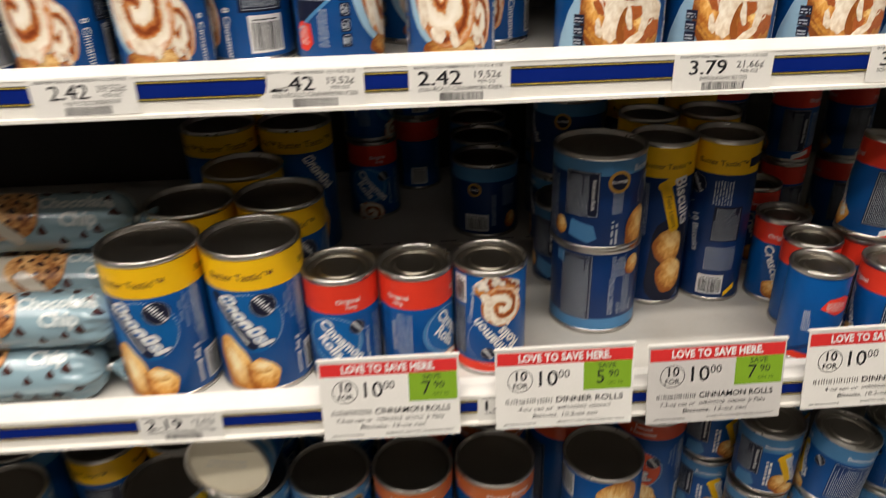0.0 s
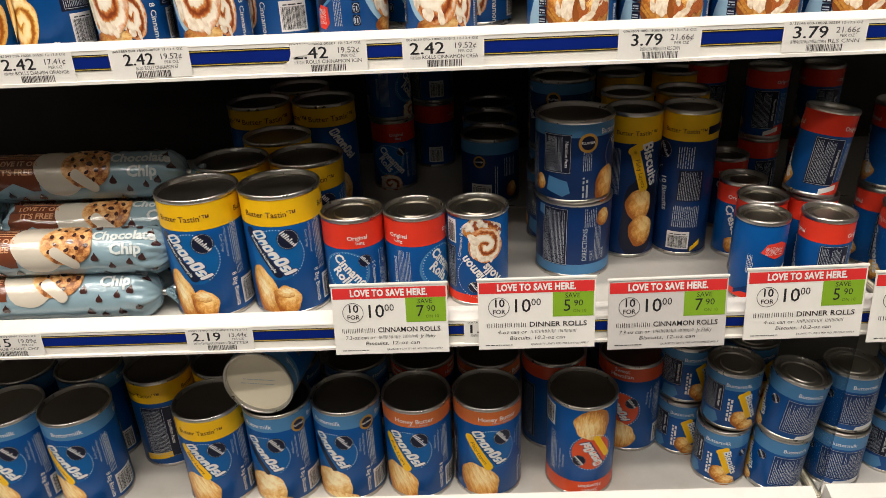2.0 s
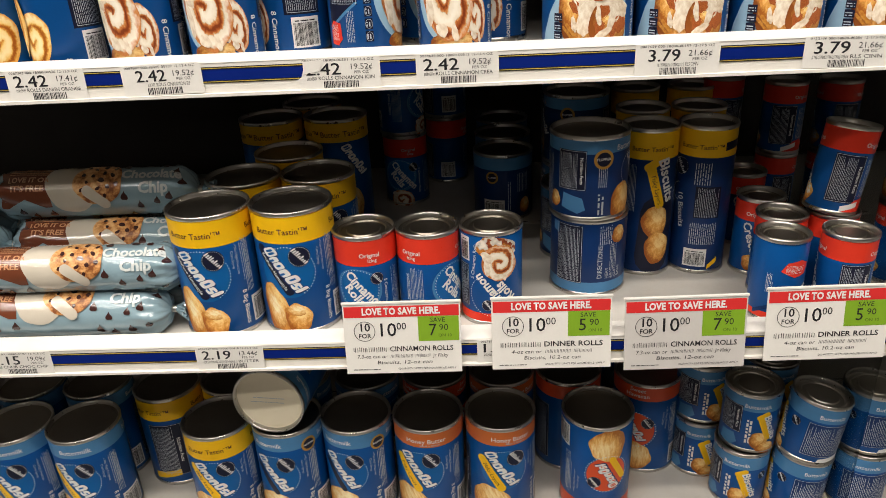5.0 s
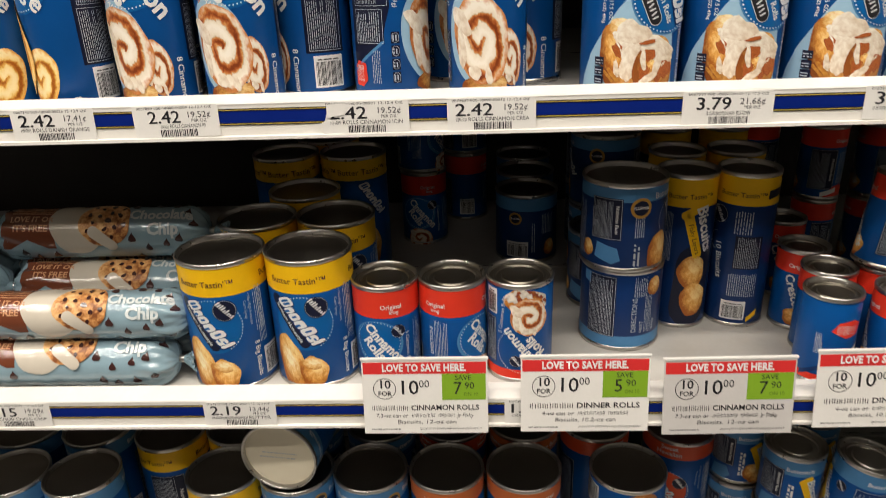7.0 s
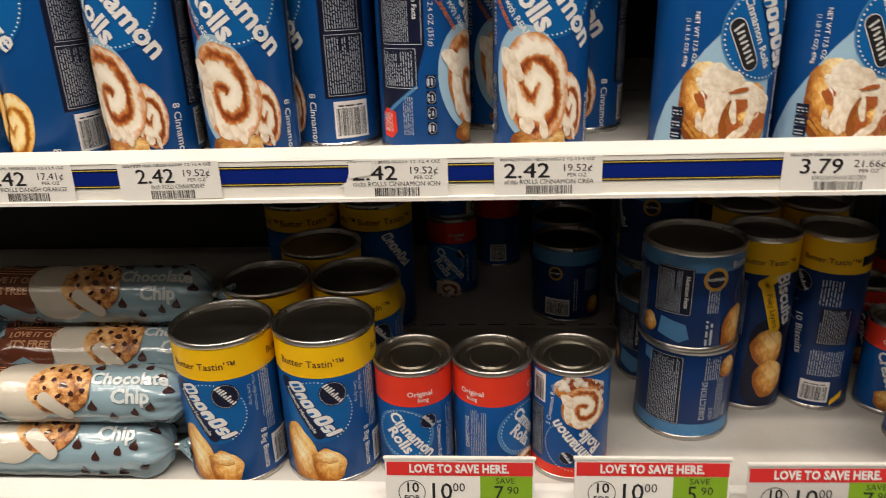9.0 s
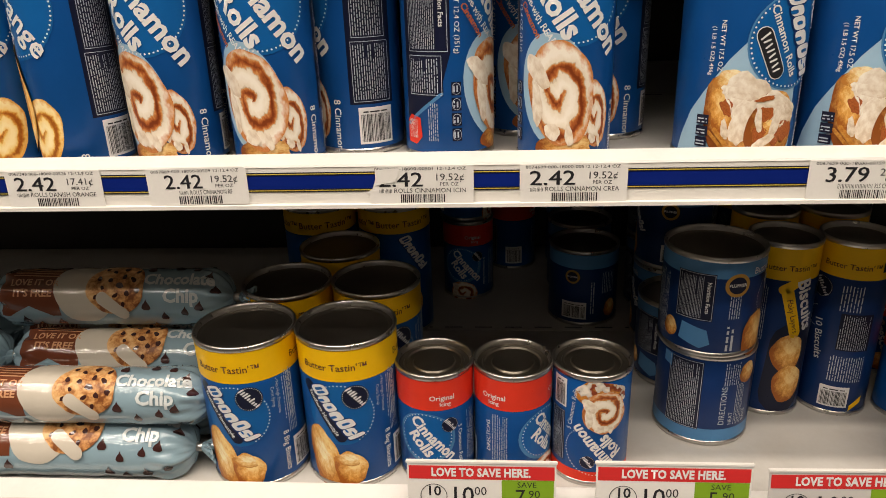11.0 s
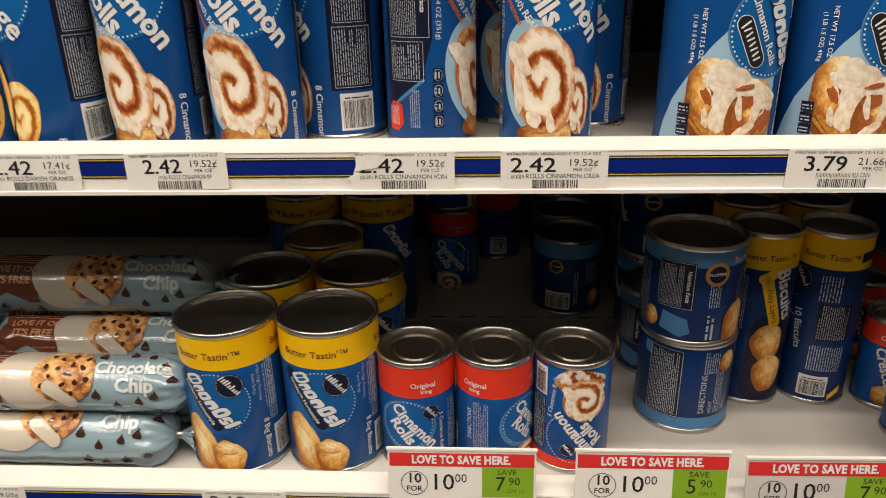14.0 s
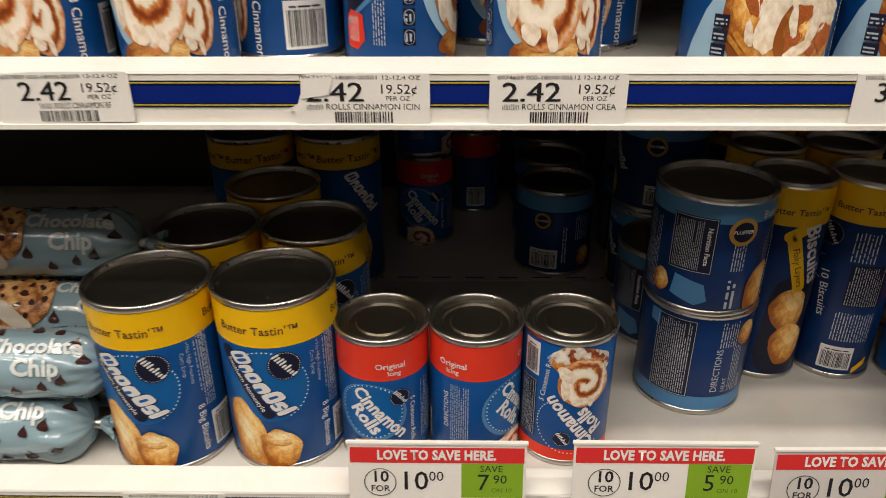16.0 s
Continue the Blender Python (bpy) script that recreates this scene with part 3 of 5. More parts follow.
def price_tag(x0, top, dy, rise, price, unit, words, code, width=0.0635, height=0.0258, slip=0.0, lean=0.0, torn=False, span=(0.095, 0.515), line=(0.095, 0.24, 0.925)):
    tag = thing("price_tag", "white paper shelf tag priced %s in the channel" % price, "price tag", "shelf price tags")
    w, h = width, height
    card = [(0, -h), (w, -h), (w, -0.001), (w * 0.97, 0), (w * 0.3, 0.0003), (0.0, -0.0004)]
    if torn:
        card = [(-0.0020, -h * 0.70), (0.0, -h * 0.74), (0.0005, -h), (w, -h), (w, 0), (w * 0.10, 0.0002), (0.0050, -h * 0.22), (0.0020, -h * 0.60)]
    bm = outline(card)
    ex = bmesh.ops.extrude_face_region(bm, geom=bm.faces[:])
    for v in [g for g in ex["geom"] if isinstance(g, bmesh.types.BMVert)]:
        v.co.z += 0.00035
    for v in bm.verts:
        v.co = (v.co.x, -v.co.z, v.co.y)
    part("card", bm, PAPER, tag)
    c = w / 0.0635
    if torn:
        flat_art(tag, "folded_flap", outline([(0.004, -h * 0.10), (0.019, -h * 0.06), (0.0165, -h * 0.42), (0.004, -h * 0.50)]), PAPER, 0.0008, "folded torn corner of the tag")
    for k, shift in enumerate((0.0002, 0.0006)):
        flat_art(tag, "price", fitted(price, 0.0140, w * span[0] + shift - 0.0004, w * span[1] + shift - 0.0004, -0.0100), INK, 0.0005 + 0.00006 * k)
    flat_art(tag, "unit_price", lettering(unit, 0.0068, 0.0487 * c, -0.0082), INK, 0.0005)
    a, b, e = line
    flat_art(tag, "small_text", joined(lettering("PER OZ", 0.0034, 0.0487 * c, -0.0128), fitted(words, 0.0044, w * b, w * e, -0.0171), fitted(code, 0.0029, w * 0.055, w * 0.93, -0.0022)), INK, 0.0005)
    flat_art(tag, "brand_bar", outline(*word_bars(w * a, -0.0186, w * (b - 0.018), -0.0157, max(4, round((b - a) * w / 0.0018)), 0.16, len(words))), INK, 0.0005)
    flat_art(tag, "barcode", outline(*bar_code(w * 0.30, -0.0252, w * 0.73, -0.0195, seed=len(words))), INK, 0.0005)
    tag.matrix_basis = pose(x0, dy - 0.0154, top + rise - 0.0066 + slip, -2.4, 0, 0) @ pose(0, 0, 0, 0, lean, 0) @ Matrix.Diagonal((0.965, 1, 0.875, 1))
    return tag


price_tag(-0.2315, TOP, 0.0155, 0.0145, "2.42", "17.41¢", "ROLLS DANISH ORANGE", "0067343 000-18000-00526 12-13.9 OZ", width=0.0625)
price_tag(-0.1432, TOP, 0.0155, 0.0145, "2.42", "19.52¢", "ROLLS CINNAMON RF", "0057889 000-18000-00509 12-12.4 OZ", width=0.0635, lean=-0.8, span=(0.18, 0.55), line=(0.31, 0.42, 0.84))
price_tag(-0.0090, TOP, 0.0155, 0.0145, "2.42", "19.52¢", "ROLLS CINNAMON ICIN", "00673133-18000-00501 12-12.4 OZ", torn=True)
price_tag(0.0788, TOP, 0.0155, 0.0145, "2.42", "19.52¢", "ROLLS CINNAMON CREA", "0074639 000-18000-00512 12-12.4 OZ")
price_tag(0.2397, TOP, 0.0155, 0.0145, "3.79", "21.66¢", "RLS CINN", "0067659 000-18000-00159 12-17.5 OZ", lean=0.6, span=(0.16, 0.53), line=(0.27, 0.60, 0.75))
price_tag(0.3610, TOP, 0.0155, 0.0145, "3.79", "21.66¢", "RLS CINN", "0123146 000-18000-00254 12-17.5 OZ", lean=1.0, slip=0.0008, span=(0.12, 0.53), line=(0.10, 0.55, 0.92))
price_tag(-0.3200, MID, 0.0080, 0.0105, "3.15", "19.09¢", "CHUB CHOC CHIP", "0022791 000-18000-00451 12-16.5 OZ", width=0.062)
price_tag(-0.1300, MID, 0.0080, 0.0105, "2.19", "13.44¢", "BUTTER", "0057312 000-18000-00418 12-16.3 OZ", width=0.0625, line=(0.10, 0.62, 0.92))
price_tag(0.1180, MID, 0.0080, 0.0105, "1.89", "13.44¢", "CINNAMON", "0067305 000-18000-00530 12-7.3 OZ", width=0.0625)


def sale_sign(x0, x1, z, title, line_a, brand_a, line_b, saving, lean=0.0, tilt=-8.0, paper=PAPER):
    sg = thing("sale_sign", "white sale card with red heading and green saving box" if paper == PAPER else "dull sleeved sale card with red heading and green saving box", "sign", "sale signs")
    w, h = x1 - x0, 0.0655
    u = w / 0.104
    part("card", box(0, w, -0.0005, 0.0005, -h, 0, 0.0002), paper, sg)
    part("top_clip", box(-0.0008, w + 0.0008, -0.0012, 0.0014, -0.0012, 0.0010, 0.0004), PAPER, sg, "thin clear edge of the sign sleeve")
    art = lambda name, bm, m, p=0.0008, label="": flat_art(sg, name, bm, m, p, label)

    def arts(name, bms, m):
        for bm in bms:
            art(name, bm, m)

    art("red_heading", outline(rect(0.0012, -0.0128, w - 0.0012, -0.0028)), SIGNRED, 0.0007, "red heading band")
    art("heading_text", fitted("LOVE TO SAVE HERE.", 0.0088 * u, w * 0.165, w * 0.83, -0.0078, weight=0.042, spacing=1.05), WHITE, 0.0010)
    art("green_box", outline(rect(w * 0.637, -0.0357, w - 0.0016, -0.0130)), GREEN, 0.0007, "lime green saving box")
    arts("saving_text", (lettering("SAVE", 0.0061 * u, w * 0.805, -0.0166), lettering(saving, 0.0160 * u, w * 0.76, -0.0260, squeeze=0.94),
                              lettering("90", 0.0084 * u, w * 0.855, -0.0236)), INK)
    art("saving_note", lettering("ON 10", 0.0042 * u, w * 0.865, -0.0308), DARKGREEN)
    cx, cy, r = w * 0.178, -0.0256, 0.0092
    ring = []
    for k in range(40):
        a0, a1 = 2 * math.pi * k / 40, 2 * math.pi * (k + 1) / 40
        ring.append([(cx + q * math.cos(a), cy + q * math.sin(a)) for q, a in ((r, a0), (r, a1), (r - 0.0005, a1), (r - 0.0005, a0))])
    art("circle", outline(*ring), INK, 0.0009)
    arts("offer_text", (lettering("10", 0.0106 * u, cx, cy + 0.0034, weight=0.018), lettering("FOR", 0.0060 * u, cx, cy - 0.0044, weight=0.014),
                             lettering("10", 0.0180 * u, w * 0.368, -0.0252, weight=0.006), lettering("00", 0.0095 * u, w * 0.495, -0.0218, squeeze=0.94)), INK)
    cut = 0.385 if title.startswith("C") else 0.44
    art("brand_bar", outline(*word_bars(w * 0.068, -0.0449, w * (cut - 0.022), -0.0403, 9, 0.15, 3)), INK, 0.0008)
    art("title_text", fitted(title, 0.0068 * u, w * cut, w * 0.93, -0.0426, weight=0.014), INK)
    if brand_a:
        a, b, e, f = 0.10, 0.36, 0.73, 0.885
    else:
        a, b, e, f = 0.165, 0.42, 0.84, 0.84
    soft = dict(shear=0.15)
    art("detail_text", joined(fitted(line_a, 0.0050 * u, w * a, w * b, -0.0494, **soft), fitted(line_b, 0.0050 * u, w * 0.27, w * 0.745, -0.0551, **soft)), INK)
    mid = (b + e) / 2 + 0.035
    bars = word_bars(w * (b + 0.025), -0.0508, w * mid, -0.0476, 9, 0.15, 5, 0.15) + word_bars(w * (mid + 0.02), -0.0508, w * e, -0.0476, 7, 0.15, 6, 0.15)
    art("brand_bar", outline(*bars), INK, 0.0008)
    if brand_a:
        art("detail_text", fitted(brand_a, 0.0050 * u, w * (e + 0.02), w * f, -0.0494, **soft), INK)
    art("fine_print", joined(fitted("QUANTITY LIMITS PER HOUSEHOLD APPLY", 0.0025 * u, w * 0.45, w * 0.95, -0.0612, shear=0.1), outline(*print_bars(w * 0.06, -0.0618, w * 0.30, -0.0604, 1, 4))), INK)
    part("stem", box(w * 0.42, w * 0.58, 0.0008, 0.0026, -0.052, -0.024, 0.0004), CHANNEL, sg, "plastic clip into the channel")
    sg.matrix_basis = pose(x0, -0.0062, z, tilt, 0, 0) @ pose(0, 0, 0, 0, lean, 0)
    return sg


sale_sign(0.0040, 0.1045, 1.0222, "CINNAMON ROLLS", "7.3-oz can or", "Jr Flaky", "Biscuits, 12-oz can", "7")
sale_sign(0.1308, 0.2322, 1.0232, "DINNER ROLLS", "4-oz can or", "", "Biscuits, 10.2-oz can", "5")
sale_sign(0.2430, 0.3450, 1.0192, "CINNAMON ROLLS", "7.3-oz can or", "Jr Flaky", "Biscuits, 12-oz can", "7", lean=-0.6, paper=DULLPAPER)
sale_sign(0.3605, 0.4610, 1.0250, "DINNER ROLLS", "4-oz can or", "", "Biscuits, 10.2-oz can", "5", lean=-0.6)
sale_sign(0.4690, 0.5710, 1.0190, "DINNER ROLLS", "4-oz can or", "", "Biscuits, 10.2-oz can", "5", lean=0.5)


# ---- cans ----
def can_body(owner, R, H, colour, ringed, end=None):
    """Cardboard tube with crimped tin ends."""
    part("tube", lathe([(R - 0.0006, 0.0030), (R, 0.0042), (R, H - 0.0042), (R - 0.0006, H - 0.0030)]), colour, owner, "", True)
    q = R + 0.0005
    rim = [(R - 0.0008, -0.0044), (q, -0.0040), (q + 0.0003, -0.0020), (q, -0.0006), (q - 0.0008, 0.0), (q - 0.0018, -0.0004), (q - 0.0024, -0.0020), (q - 0.0028, -0.0046)]
    d = -0.0052
    if ringed:
        panel = [(q - 0.0028, -0.0046), (R * 0.88, d), (R * 0.80, d), (R * 0.77, d + 0.0016), (R * 0.73, d + 0.0016), (R * 0.70, d + 0.0002), (R * 0.56, d + 0.0002), (R * 0.53, d + 0.0014), (0.0, d + 0.0014)]
    else:
        panel = [(q - 0.0028, -0.0046), (R * 0.90, d), (R * 0.865, d + 0.0005), (R * 0.83, d), (0.0, d)]
    for name, flip in (("lid", False), ("base_end", True)):
        a = [(r, -z if flip else H + z) for r, z in rim]
        c = [(r, -z if flip else H + z) for r, z in panel]
        ra, ca = lathe(a), lathe(c)
        if flip:
            for bm in (ra, ca):
                bmesh.ops.reverse_faces(bm, faces=bm.faces[:])
        e = part(name, ca, end or (TINLID if ringed else TINDARK), owner, "recessed grey tin end", not ringed)
        part("rim", ra, TIN, e, "bright crimped tin rim", True)


def stamped(w, lo, hi, material, name, label):
    """A printed band right round the can."""
    c = math.pi * w.radius / MM
    w.shapes(name, [rect(-c, lo, 0, hi), rect(0, lo, c, hi)], material, 1, label)


def maker_badge(w, cx, cy, r, layer=4, deg=-52):
    """Round navy mark with a row of plain white bars across it; the dotted ring round it."""
    w.shapes("maker_badge", [oval(cx, cy, r, r)], NAVY, layer, "round navy maker's mark")
    c, s = math.cos(radians(deg)), math.sin(radians(deg))
    highs = (0.52, 0.44, 0.52, 0.52, 0.32, 0.52, 0.32, 0.32, 0.42)
    bars = []
    for k, h in enumerate(highs):
        u, v = (k - 4) * r * 0.215, (h - 0.36) * r * 0.5
        bars.append(capsule(cx + u * c - v * s, cy + u * s + v * c, h * r, r * 0.135, deg + 82, 3))
    w.shapes("maker_bar", bars, WHITE, layer + 1, "row of plain white bars")
    w.shapes("dotted_ring", dots(cx, cy, r * 0.92, r * 0.035, 0, 350, 36), WHITE, layer + 1)


def brush_title(w, cx, cy, length, height, deg, layer=4, ground=None, fill=None):
    """The product's brand title as a row of plain white rounded blocks, each with a small slot, over a dark edge."""
    c, s = math.cos(radians(deg)), math.sin(radians(deg))
    blocks = ((1.16, 1.00, 1), (0.70, 0.72, 2), (0.94, 0.74, 3), (1.00, 0.72, 2), (0.98, 1.02, 3), (0.80, 0.74, 4), (0.42, 1.00, 0))
    unit = length / sum(b[0] for b in blocks)
    lean, cap = 0.26, height * 0.86

    def at(x, y):
        return (cx + (x + lean * y) * c - y * s, cy + (x + lean * y) * s + y * c)

    def rounded(x, y, a, b, soft=0.55):
        pts = []
        for k in range(20):
            t = 2 * math.pi * k / 20
            u, v = math.cos(t), math.sin(t)
            pts.append(at(x + a * math.copysign(abs(u) ** soft, u), y + b * math.copysign(abs(v) ** soft, v)))
        return pts

    edge, face, slots = [], [], []
    x = -length / 2
    for wide, high, slot in blocks:
        a, b = wide * unit * 0.475, high * cap / 2
        mx, my = x + wide * unit / 2, b - cap * 0.42
        edge.append(rounded(mx + 0.2, my - 0.5, a + 0.8, b + 0.7))
        face.append(rounded(mx, my, a, b))
        t = unit * 0.13
        if slot == 1:
            slots += [rounded(mx - 0.30 * a, my, t, b * 0.55), rounded(mx + 0.36 * a, my, t, b * 0.55)]
        elif slot == 2:
            slots.append(rounded(mx + 0.12 * a, my - 0.55 * b, t, b * 0.55))
        elif slot == 3:
            slots.append(rounded(mx, my, t * 0.9, b * 0.46))
        elif slot == 4:
            slots += [rounded(mx + 0.5 * a, my + 0.28 * b, a * 0.5, t * 0.6), rounded(mx - 0.5 * a, my - 0.30 * b, a * 0.5, t * 0.6)]
        x += wide * unit
    w.shapes("brand_edge", edge, DEEP, layer, "dark edge round the brand shapes")
    w.shapes("brand_shape", face, fill or WHITE, layer + 1, "row of white rounded brand shapes")
    w.shapes("brand_slot", slots, ground or AZURE, layer + 2)


def panel_facts(w, x0, y0, x1, y1, rows, seed=2, material=None, head=""):
    w.shapes("facts_panel", [rect(x0, y0, x1, y1)], material or NAVY, 2, "dark panel of small print")
    m = min(x1 - x0, y1 - y0) * 0.05
    e = 0.35
    w.shapes("panel_frame", [rect(x0 + 0.6, y0 + 0.6, x0 + 0.6 + e, y1 - 0.6), rect(x1 - 0.6 - e, y0 + 0.6, x1 - 0.6, y1 - 0.6), rect(x0 + 1, y0 + 0.6, x1 - 1, y0 + 0.6 + e), rect(x0 + 1, y1 - 0.6 - e, x1 - 1, y1 - 0.6)], GREYTEXT, 3)
    w.shapes("small_print", print_bars(x0 + m + 0.8, y0 + m + 0.8, x1 - m * (5 if head else 1) - 0.8, y1 - m - 0.8, rows, seed, 0.5, upright=True), GREYTEXT, 3)
    if head:
        w.text("facts_heading", [(head, (x1 - x0) * 0.15, x1 - m * 3.2, (y0 + y1) / 2, dict(degrees=-90, weight=0.02, squeeze=min(1.0, (y1 - y0) / ((x1 - x0) * 0.15 * 7.2))))], WHITE, 4)


def code_panel(w, x0, y0, x1, y1, seed=3):
    w.shapes("barcode_panel", [rect(x0, y0, x1, y1)], WHITE, 2, "white barcode panel")
    w.shapes("barcode", bar_code(x0 + 1.5, y0 + 1.5, x1 - 1.5, y1 - 4.5, seed, upright=False), INK, 3)
    w.shapes("code_line", print_bars(x0 + 3, y1 - 3.4, x1 - 3, y1 - 1.6, 1, seed), INK, 3)


def seal(w, cx, cy, r, layer=4):
    w.shapes("gold_seal", [oval(cx, cy, r, r)], GOLD, layer, "round gold seal")
    w.shapes("seal_face", [oval(cx, cy, r * 0.72, r * 0.72)], NAVY, layer + 1)
    w.text("seal_text", [("FLUFFIER", r * 0.36, cx, cy, dict(weight=0.02))], WHITE, layer + 2)


def big_can(flavour):
    """Eight-biscuit can, by flavour of its band."""
    R, H = 0.036, 0.118
    h, c = H / MM, math.pi * 36
    names = {"butter": ("blue biscuit can with yellow butter band", YELLOW, "Butter Tastin'™", BROWN, False),
             "flaky_butter": ("blue flaky biscuit can with yellow band", YELLOW, "Butter Tastin'™", BROWN, True),
             "flaky_buttermilk": ("blue flaky biscuit can with pale blue buttermilk band", SKY, "Buttermilk", WHITE, True),
             "buttermilk": ("blue biscuit can with pale blue buttermilk band", SKY, "Buttermilk", WHITE, False),
             "honey": ("blue flaky biscuit can with orange honey butter band", ORANGE, "Honey Butter", WHITE, True),
             "hawaiian": ("blue biscuit can with orange-red sweet band", FLAME, "Sweet Hawaiian", WHITE, False)}
    label, band, words, ink, flaky = names[flavour]
    o = thing("biscuit_can", label, "can", "biscuit cans")
    can_body(o, R, H, BLUE, False)
    w = Wrap(o, R)
    lo = h - 28.5 if flavour in ("butter", "flaky_butter") else h - 21
    stamped(w, lo, h - 3.6, band, "flavour_band", "printed flavour band")
    size = 7.4 if flavour in ("butter", "flaky_butter") else 7.4
    for x in (-2, c * 0.62, -c * 0.66):
        if flavour == "hawaiian":
            w.text("flavour_text", [("Sweet", 7.0, x, lo + 12.5, dict(weight=0.01)), ("Hawaiian", 7.0, x, lo + 6, dict(weight=0.01))], ink, 3)
        else:
            shift = {"butter": 0, "flaky_butter": 0, "buttermilk": -4, "flaky_buttermilk": 9, "honey": 9}[flavour]
            w.text("flavour_text", [(words, size, x + shift, lo + (10.8 if ink == BROWN else 7.2), dict(weight=0.008))], ink, 3)
            if flavour == "honey":
                w.text("flavour_note", [("Sweet 'n Buttery", 3.0, x + shift + 4, lo + 2.6, {})], PALE, 3)
    # dotted ring, brand strokes, maker's mark
    if flavour == "hawaiian":
        w.shapes("flame_disc", [oval(-2, 58, 21, 22)], FLAME, 2, "orange-red round field")
        w.shapes("dotted_ring", dots(-2, 58, 22.5, 0.7, 0, 350, 44), WHITE, 3)
        brush_title(w, -3, 60, 36, 12, -62, 4, FLAME)
        maker_badge(w, 11, 68, 7)
        w.shapes("yellow_ribbon", [capsule(-13, 52, 34, 7, -62)], YELLOW, 4)
        w.picture("biscuit_picture", -2, 22, 19, 20, 0, FLAKY, 3, "picture of a flaky biscuit", 0.1, 3)
    else:
        dn = 3.5 if ink == BROWN else 0
        w.shapes("blue_field", [oval(0, 66 - dn, 25, 25)], AZURE, 2, "lighter blue round field")
        w.shapes("dotted_ring", dots(0, 66 - dn, 24, 0.55, -60, 130, 30), WHITE, 3)
        brush_title(w, -3.5, 68 - dn, 50, 13.5, -57, 5)
        maker_badge(w, 11.5, 80.5 - dn, 9.6)
        if flaky:
            w.shapes("yellow_ribbon", [capsule(-13.5, 61, 50, 9.5, -60)], YELLOW, 4, "yellow slanted ribbon")
            w.text("ribbon_text", [("Flaky Layers", 6.2, -13.5, 60, dict(degrees=-60))], BROWN, 5)
            w.picture("biscuit_picture", -14, 20, 21, 26, 20, FLAKY, 3, "picture of a flaky biscuit", 0.08, 4)
        elif flavour == "buttermilk":
            w.shapes("navy_ribbon", [capsule(-12, 60, 44, 6.5, -60)], NAVY, 4)
            w.picture("biscuit_picture", -8, 20, 24, 23, 8, CRUMB, 3, "picture of a split biscuit", 0.06, 6)
            w.picture("biscuit_picture", -6, 4, 26, 9, 4, FLAKY, 4, "browned lower half of the biscuit", 0.06, 7)
        else:
            w.shapes("navy_ribbon", [capsule(-12, 64, 54, 9, -60)], NAVY, 4, "navy slanted ribbon")
            w.text("ribbon_text", [("Southern Homestyle", 4.7, -12.6, 62.5, dict(degrees=-60, weight=0.01))], WHITE, 5)
            w.picture("biscuit_picture", -16, 24, 13, 27, 10, BISCUIT, 3, "picture of golden biscuits", 0.07, 7)
            w.picture("biscuit_picture", -17, 22, 8, 18, 14, CRUMB, 4, "pale torn crumb of the biscuit", 0.12, 9)
            w.picture("biscuit_picture", 4, 17, 12, 15, 0, BISCUIT, 5, "picture of golden biscuits", 0.09, 8)
            w.picture("biscuit_picture", 2, 25, 9, 5.5, -8, CRUMB, 6, "pale lit crown of the biscuit", 0.16, 5)
        w.text("count_text", [("8 Big Biscuits", 6.4, 34, 26, dict(degrees=-90, weight=0.008))], WHITE, 4)
        if flavour == "buttermilk":
            seal(w, 38, h - 19, 8.4)
    w.text("claim_text", [("✓No High Fructose", 3.6, 32, 74, dict(degrees=-90)), ("Corn Syrup", 3.6, 28, 74, dict(degrees=-90))], GREYTEXT, 3)
    w.shapes("small_print", print_bars(38, 40, 46, 92, 3, 5, 0.4, True), GREYTEXT, 3)
    w.shapes("small_print", print_bars(36, 52, 46, 90, 3, 15, 0.4, True), GREYTEXT, 3)
    w.shapes("yellow_patch" if flavour.endswith("butter") else "pale_patch", [[(-84, 8), (-52, 14), (-52, 22), (-84, 17)]], band, 3)
    code_panel(w, 40, 8, 66, 34)
    panel_facts(w, -78, 14, -42, 84, 11, 7, None, "Nutrition Facts")
    panel_facts(w, 70, 12, 106, 86, 11, 8)
    return o


